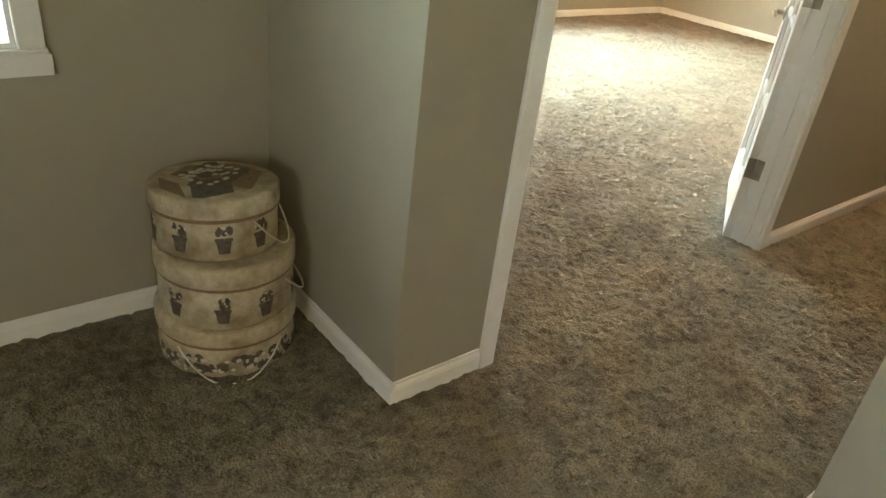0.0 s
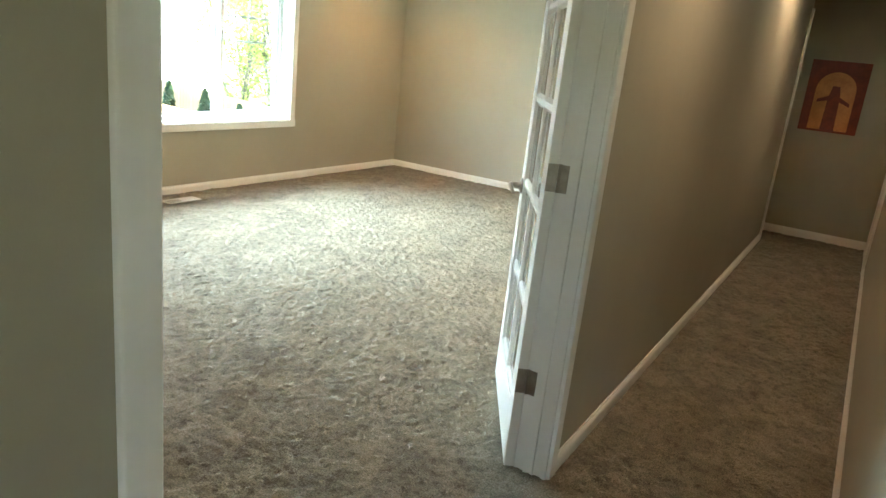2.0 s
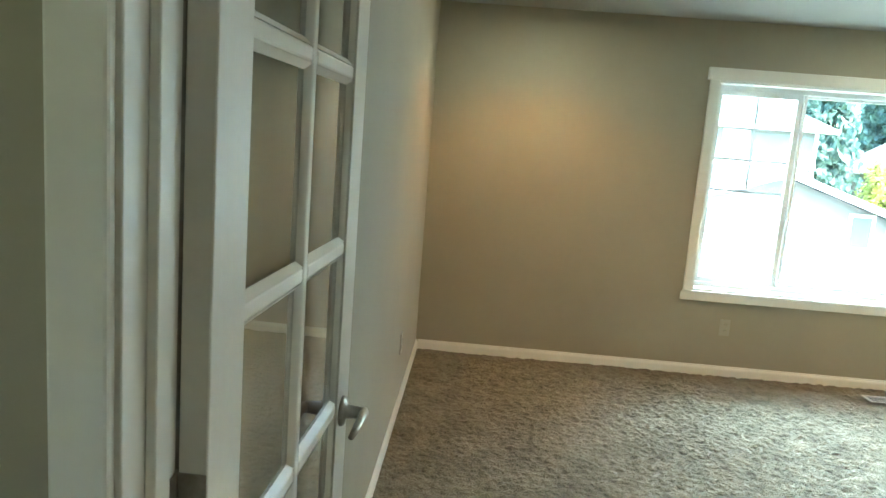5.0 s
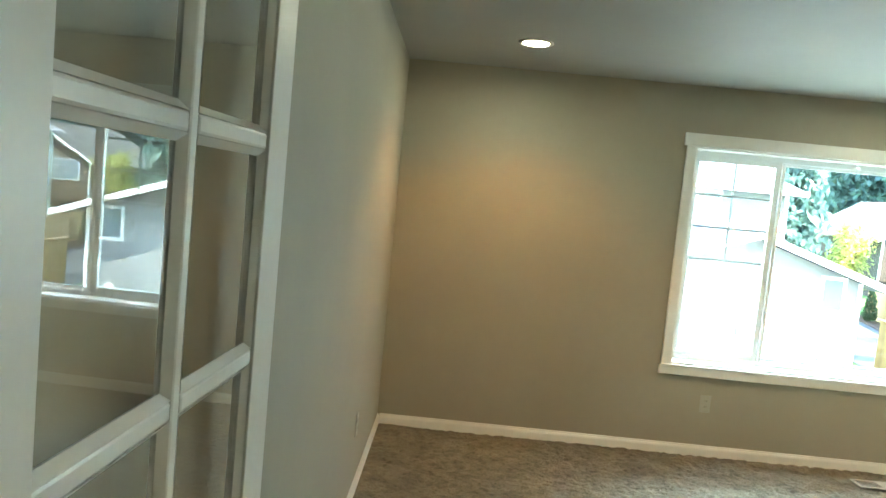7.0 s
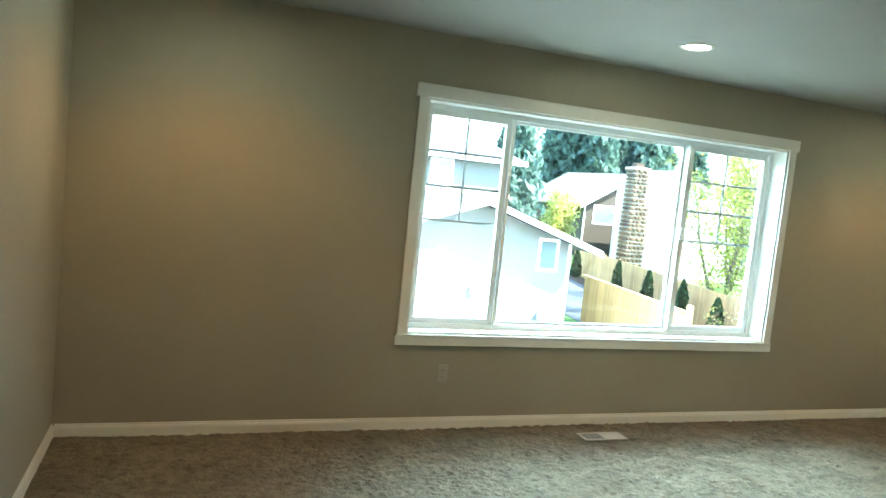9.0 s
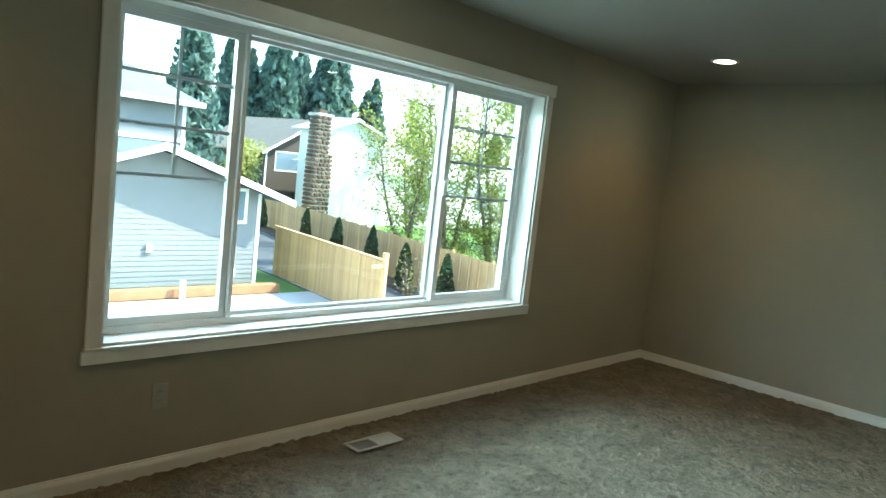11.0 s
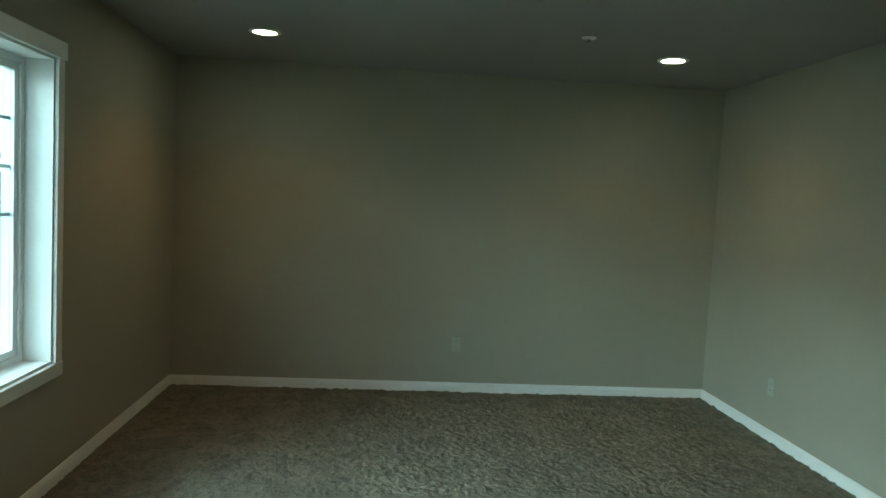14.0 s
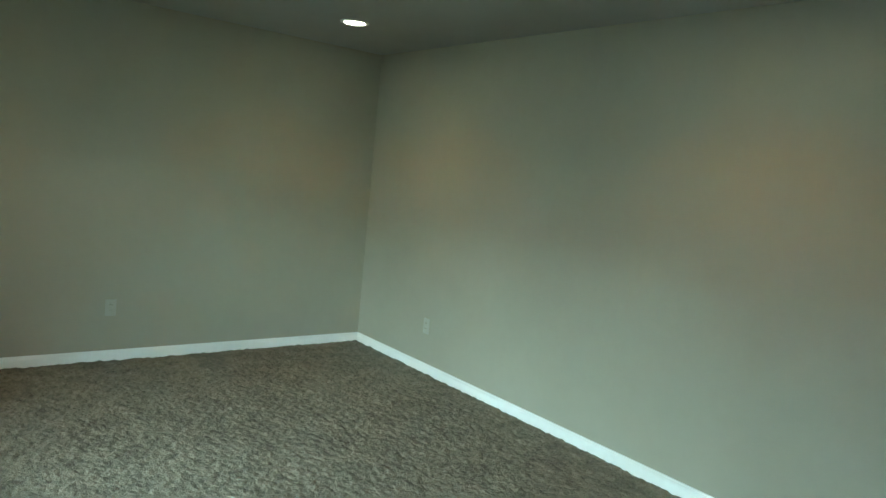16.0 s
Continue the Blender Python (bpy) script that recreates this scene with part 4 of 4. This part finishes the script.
grey_house = hip_house("neighbour_house", "grey two-storey house with blue-grey hip roof", -1.0, 14.5, 30.0, 38.5, 2.95, 5.9, SIDING_GREY, SHINGLE, [(10.7, 11.6, 1.75, 2.75), (5.5, 6.9, 1.6, 2.7)])
_bm = bmesh.new()
_v = [_bm.verts.new(p) for p in ((-1.4, 28.0, 0.35), (14.6, 28.0, 0.35), (14.2, 29.97, 1.35), (-1.0, 29.97, 1.35), (-1.4, 28.0, 0.15), (14.6, 28.0, 0.15), (14.2, 29.97, 0.15), (-1.0, 29.97, 0.15))]
for _q in ((0, 1, 2, 3), (7, 6, 5, 4), (0, 4, 5, 1), (1, 5, 6, 2), (2, 6, 7, 3), (3, 7, 4, 0)):
    _bm.faces.new([_v[k] for k in _q])
part("porch_roof", _bm, SHINGLE, grey_house, "blue-grey lower roof")
part("band", blocks(((-1.1, 29.90, 1.37), (14.6, 29.97, 1.55))), WHITE_OUT, grey_house, "white trim band")
gable_house("white_house", "white sided neighbouring house in full sun", 26.5, 31.0, 36.5, 39.0, 3.1, 3.9, 0.45, SIDING_WHITE, SHINGLE_PALE, [])
gable_house("brown_house", "dark brown house with overhanging low roof", 31.0, 39.5, 50.0, 60.0, 1.7, 4.2, 0.9, BROWN_WALL, SHINGLE_DARK, [(31.9, 34.2, 0.0, 1.4)], 0.25)
hip_house("pale_house", "pale low house behind the garden trees", 33.0, 50.0, 38.0, 48.0, 0.8, 3.0, SIDING_WHITE, SHINGLE_PALE, [(36, 38, -1.5, -0.1), (43, 45, -1.5, -0.1)])

# the stone chimney, laid stone by stone
chimney = thing("chimney", "brown fieldstone chimney on the white house", "chimney", pose(0, 0, GROUND))
CX0, CX1, CY0, CY1 = 25.25, 26.6, 35.55, 36.45
SHOULDER, CHIMNEY_TOP = 4.4, 6.7
part("core", blocks(((CX0 + 0.06, CY0 + 0.06, 0), (CX1 - 0.06, CY1, SHOULDER)), ((CX0 + 0.1, CY0 + 0.06, SHOULDER), (CX1 - 0.36, CY1, CHIMNEY_TOP))), MORTAR, chimney)
_stone = []
for _k in range(5):
    _bm = bmesh.new()
    bmesh.ops.create_icosphere(_bm, subdivisions=1, radius=0.5)
    for _v in _bm.verts:
        _v.co = Vector([math.copysign(min(abs(q) * 1.35, 0.5), q) for q in _v.co]) * random.uniform(0.9, 1.05)
    _stone.append(mesh_of("stone", _bm, STONE))


def lay_stone(x, y, z, w, d, h):
    ob = new("stone", random.choice(_stone))
    ob.parent = chimney
    ob.matrix_basis = Matrix.Translation((x, y, z)) @ Matrix.Diagonal((w * 0.95, d, h * 0.93, 1))


_z = 0.05
while _z < CHIMNEY_TOP - 0.1:
    _xa, _xe = (CX0, CX1) if _z < SHOULDER else (CX0 + 0.04, CX1 - 0.3)
    _h = random.uniform(0.20, 0.32)
    _x = _xa
    while _x < _xe - 0.1:
        _w = min(random.uniform(0.22, 0.48), _xe - _x)
        lay_stone(_x + _w / 2, CY0 + 0.06, _z + _h / 2, _w, 0.24, _h)
        _x += _w
    for _x in (_xa, _xe):
        lay_stone(_x, (CY0 + CY1) / 2, _z + _h / 2, 0.2, 0.85, _h)
    _z += _h
part("cap", bevelled(blocks(((CX0 - 0.04, CY0 - 0.08, CHIMNEY_TOP), (CX1 - 0.22, CY1 + 0.05, CHIMNEY_TOP + 0.16))), 0.02), MORTAR, chimney, "concrete chimney cap")
part("flue", blocks(((CX0 + 0.25, CY0 + 0.2, CHIMNEY_TOP + 0.16), (CX1 - 0.55, CY1 - 0.2, CHIMNEY_TOP + 0.4))), STONE, chimney)


# ---- fences ----
def plank_mesh():
    return mesh_of("fence_board", bevelled(blocks(((-0.068, -0.009, 0), (0.068, 0.009, 1.0))), 0.003, 1), CEDAR)


PLANK = plank_mesh()


def fence(a, b, height, label, cap):
    a, b = Vector((*a, GROUND)), Vector((*b, GROUND))
    d = b - a
    f = thing("fence", label, "fence", Matrix.Translation(a) @ Matrix.Rotation(math.atan2(d.y, d.x), 4, "Z"))
    n = int(d.length / 0.142)
    for k in range(n):
        o = new("fence_board", PLANK)
        o.parent = f
        o.matrix_basis = Matrix.Translation((0.07 + k * 0.142, random.uniform(-0.004, 0.004), 0.04)) @ Matrix.Rotation(random.uniform(-0.006, 0.006), 4, "Y") @ Matrix.Diagonal((1, 1, height + random.uniform(-0.015, 0.01), 1))
    for k in range(int(d.length / 2.3) + 1):
        x = min(k * 2.3 + 0.04, d.length - 0.04)
        part("fence_post", bevelled(blocks(((x - 0.045, -0.11, 0), (x + 0.045, -0.02, height + 0.10))), 0.006, 1), CEDAR, f)
    for z in (0.35, height - 0.25):
        part("fence_rail", blocks(((0, -0.06, z), (d.length, -0.021, z + 0.085))), CEDAR, f)
    if cap:
        part("cap_rail", bevelled(blocks(((-0.05, -0.09, height + 0.055), (d.length + 0.05, 0.06, height + 0.095))), 0.006, 1), CEDAR, f, "flat cedar cap rail")
    return f


fence((13.45, 15.5), (14.6, 22.6), 1.66, "new yellow cedar board fence with flat cap rail", True)
fence(along_fence(8.0, 0.0), along_fence(38.0, 0.0), 1.66, "cedar board fence behind the shrubs", False)
_gp = thing("fence", "short cedar gate panel at the fence corner", "fence", pose(13.42, 15.3, GROUND, 0, 0, 8))
part("gate_post", bevelled(blocks(((-0.07, -0.07, 0), (0.07, 0.07, 1.95))), 0.01, 1), CEDAR, _gp)
part("gate_rail", bevelled(blocks(((-0.55, -0.03, 1.55), (-0.07, 0.03, 1.64))), 0.005, 1), CEDAR, _gp)


# ---- plants ----
def leaf_quads(bm, centres, size, rnd, droop=0.0):
    for c in centres:
        s = size * rnd.uniform(0.6, 1.25)
        q = Euler((rnd.uniform(-1, 1) + droop, rnd.uniform(-1, 1), rnd.uniform(0, 6.28))).to_matrix()
        pts = [Vector(p) * s for p in ((-0.5, 0, 0), (-0.1, -0.36, 0.06), (0.5, 0, 0), (-0.1, 0.36, 0.06))]
        bm.faces.new([bm.verts.new(Vector(c) + q @ p) for p in pts])


def limb(bm, start, heading, length, r0, r1, rnd, n=6, wander=0.16, lift=0.1):
    pts, rads, p, d = [], [], Vector(start), Vector(heading).normalized()
    for k in range(n + 1):
        pts.append(p.copy())
        rads.append(r0 + (r1 - r0) * k / n)
        d = (d + Vector((rnd.uniform(-wander, wander), rnd.uniform(-wander, wander), rnd.uniform(-wander, wander) + lift))).normalized()
        p = p + d * length / n
    tube(bm, pts, rads, 7)
    return pts


def garden_tree(x, y, height, stems, leaves, seed, leaf_mat, label, leaf=0.16, spread=0.35, base=GROUND):
    rnd = random.Random(seed)
    t = thing("tree", label, "tree", pose(x, y, base))
    wood, crown, tips = bmesh.new(), bmesh.new(), []
    for s in range(stems):
        a = 2 * math.pi * s / stems + rnd.uniform(-0.4, 0.4)
        lean = rnd.uniform(0.08, spread)
        main = limb(wood, (0.12 * math.cos(a), 0.12 * math.sin(a), -0.1), (math.cos(a) * lean, math.sin(a) * lean, 1), height * rnd.uniform(0.8, 1.0), 0.035 + 0.008 * height, 0.015, rnd, 9)
        for k in range(1, 10):
            for _ in range(2):
                b = rnd.uniform(0, 6.28)
                ln = height * rnd.uniform(0.12, 0.28) * (1.1 - abs(k - 4) / 12)
                br = limb(wood, main[k], (math.cos(b), math.sin(b), rnd.uniform(0.1, 0.8)), ln, 0.028, 0.006, rnd, 4, 0.3)
                tips += br[1:]
                for q in br[2:]:
                    c = rnd.uniform(0, 6.28)
                    tips += limb(wood, q, (math.cos(c), math.sin(c), rnd.uniform(-0.2, 0.7)), ln * 0.45, 0.010, 0.003, rnd, 3, 0.35)[1:]
    pts = []
    for _ in range(leaves):
        c = rnd.choice(tips)
        pts.append(c + Vector((rnd.gauss(0, 0.2), rnd.gauss(0, 0.2), rnd.gauss(0, 0.2))))
    leaf_quads(crown, pts, leaf, rnd)
    part("trunk", wood, BARK, t, "grey-brown branching stems", True)
    part("crown", crown, leaf_mat, t, "loose small leaves")
    return t


def cone_shrub(x, y, height, r, seed):
    rnd = random.Random(seed)
    t = thing("shrub", "narrow dark green conical shrub beside the fence", "shrub", pose(x, y, GROUND + 0.05), "row of conical shrubs")
    part("stem", tube(bmesh.new(), [(0, 0, -0.05), (0.01, 0, height * 0.5), (0, 0.01, height * 0.9)], [0.035, 0.025, 0.008], 7), BARK, t)
    pts = []
    for _ in range(1500):
        f = rnd.random() ** 1.3
        a = rnd.uniform(0, 6.28)
        prof = r * (math.sin(min(1, f * 4 + 0.25) * math.pi / 2)) * (1 - f) ** 0.55 * (1 + 0.18 * math.sin(3 * a + seed))
        q = prof * rnd.uniform(0.55, 1.05)
        pts.append((q * math.cos(a), q * math.sin(a), 0.04 + f * height))
    bm = bmesh.new()
    leaf_quads(bm, pts, 0.11, rnd, 1.2)
    part("foliage", bm, LEAF_DARK, t)
    return t


for _k, (_y, _h) in enumerate(((28.79, 1.75), (25.09, 1.75), (21.81, 1.8), (19.12, 1.55), (16.43, 1.6), (35.6, 1.7))):
    cone_shrub(*along_fence(_y, 0.6), _h, 0.36, _k)
cone_shrub(*along_fence(15.1, 0.6), 0.55, 0.22, 11)
garden_tree(15.6, 16.3, 1.9, 2, 260, 31, LEAF_YELLOW, "thin young sapling with few pale leaves", 0.07, 0.3)
garden_tree(21.3, 20.5, 9.0, 3, 9000, 41, LEAF_SPRING, "tall multi-stemmed tree in fresh spring leaf", 0.12, 0.28)
garden_tree(22.2, 18.7, 8.6, 5, 15000, 42, LEAF_SPRING, "leafy multi-stemmed garden tree beyond the fence", 0.12, 0.36)
garden_tree(29.0, 22.0, 9.5, 4, 14000, 43, LEAF_SPRING, "broad leafy tree on the lawn", 0.22, 0.4)
garden_tree(31.5, 33.5, 8.0, 3, 5500, 44, LEAF_SPRING, "leafy garden tree near the white house", 0.2, 0.35)
garden_tree(23.6, 25.2, 7.4, 3, 4200, 48, LEAF_SPRING, "slender loose tree in front of the white house", 0.13, 0.4)
garden_tree(23.3, 41.0, 4.9, 3, 7000, 45, LEAF_YELLOW, "pale yellow-green flowering tree", 0.2, 0.45)
garden_tree(38.0, 24.5, 9.5, 4, 14000, 46, LEAF_SPRING, "broad leafy tree on the lawn", 0.24, 0.4)
garden_tree(42.0, 19.0, 10.0, 4, 14000, 47, LEAF_SPRING, "broad leafy tree on the lawn", 0.26, 0.4)


def fir_thing(seed, height):
    rnd = random.Random(seed)
    t = thing("fir_tree", "tall dark blue-green fir in the distance", "fir tree", pose(0, 0, GROUND), "fir treeline")
    part("trunk", tube(bmesh.new(), [(0, 0, -0.2), (0.05, 0, height * 0.5), (0, 0.05, height)], [0.35, 0.2, 0.03], 7), BARK, t)
    bm = bmesh.new()
    pts = []
    for _ in range(4200):
        f = rnd.random() ** 0.9
        a = rnd.uniform(0, 6.28)
        tier = 0.78 + 0.22 * math.sin(f * 46 + 2 * math.sin(a * 3 + seed))
        q = height * 0.30 * (1 - f) ** 0.7 * tier * rnd.uniform(0.25, 1.0) + 0.1
        pts.append((q * math.cos(a), q * math.sin(a), height * (0.12 + 0.88 * f) - q * 0.25))
    leaf_quads(bm, pts, height * 0.06, rnd, 0.5)
    part("foliage", bm, LEAF_FIR_HAZY, t)
    return t


_firs = [fir_thing(s, h) for s, h in ((1, 11.0), (2, 12.2), (3, 9.6))]
_spots = [(41.5 + k * 0.5 + random.uniform(-0.9, 0.9), 70 + random.uniform(-4, 8)) for k in range(32)]
_spots += [(21.3, 46.0), (23.6, 48.0), (39.5, 72.0), (68, 58), (72, 50), (77, 44)]
for _k, (_x, _y) in enumerate(_spots):
    _m = Matrix.Translation((_x, _y, GROUND)) @ Matrix.Rotation(_k * 1.3, 4, "Z") @ Matrix.Diagonal((random.uniform(0.8, 1.15), random.uniform(0.8, 1.15), random.uniform(0.85, 1.25), 1))
    if _k < 3:
        _firs[_k].matrix_basis = _m
    else:
        copy_thing(_firs[_k % 3], _m)
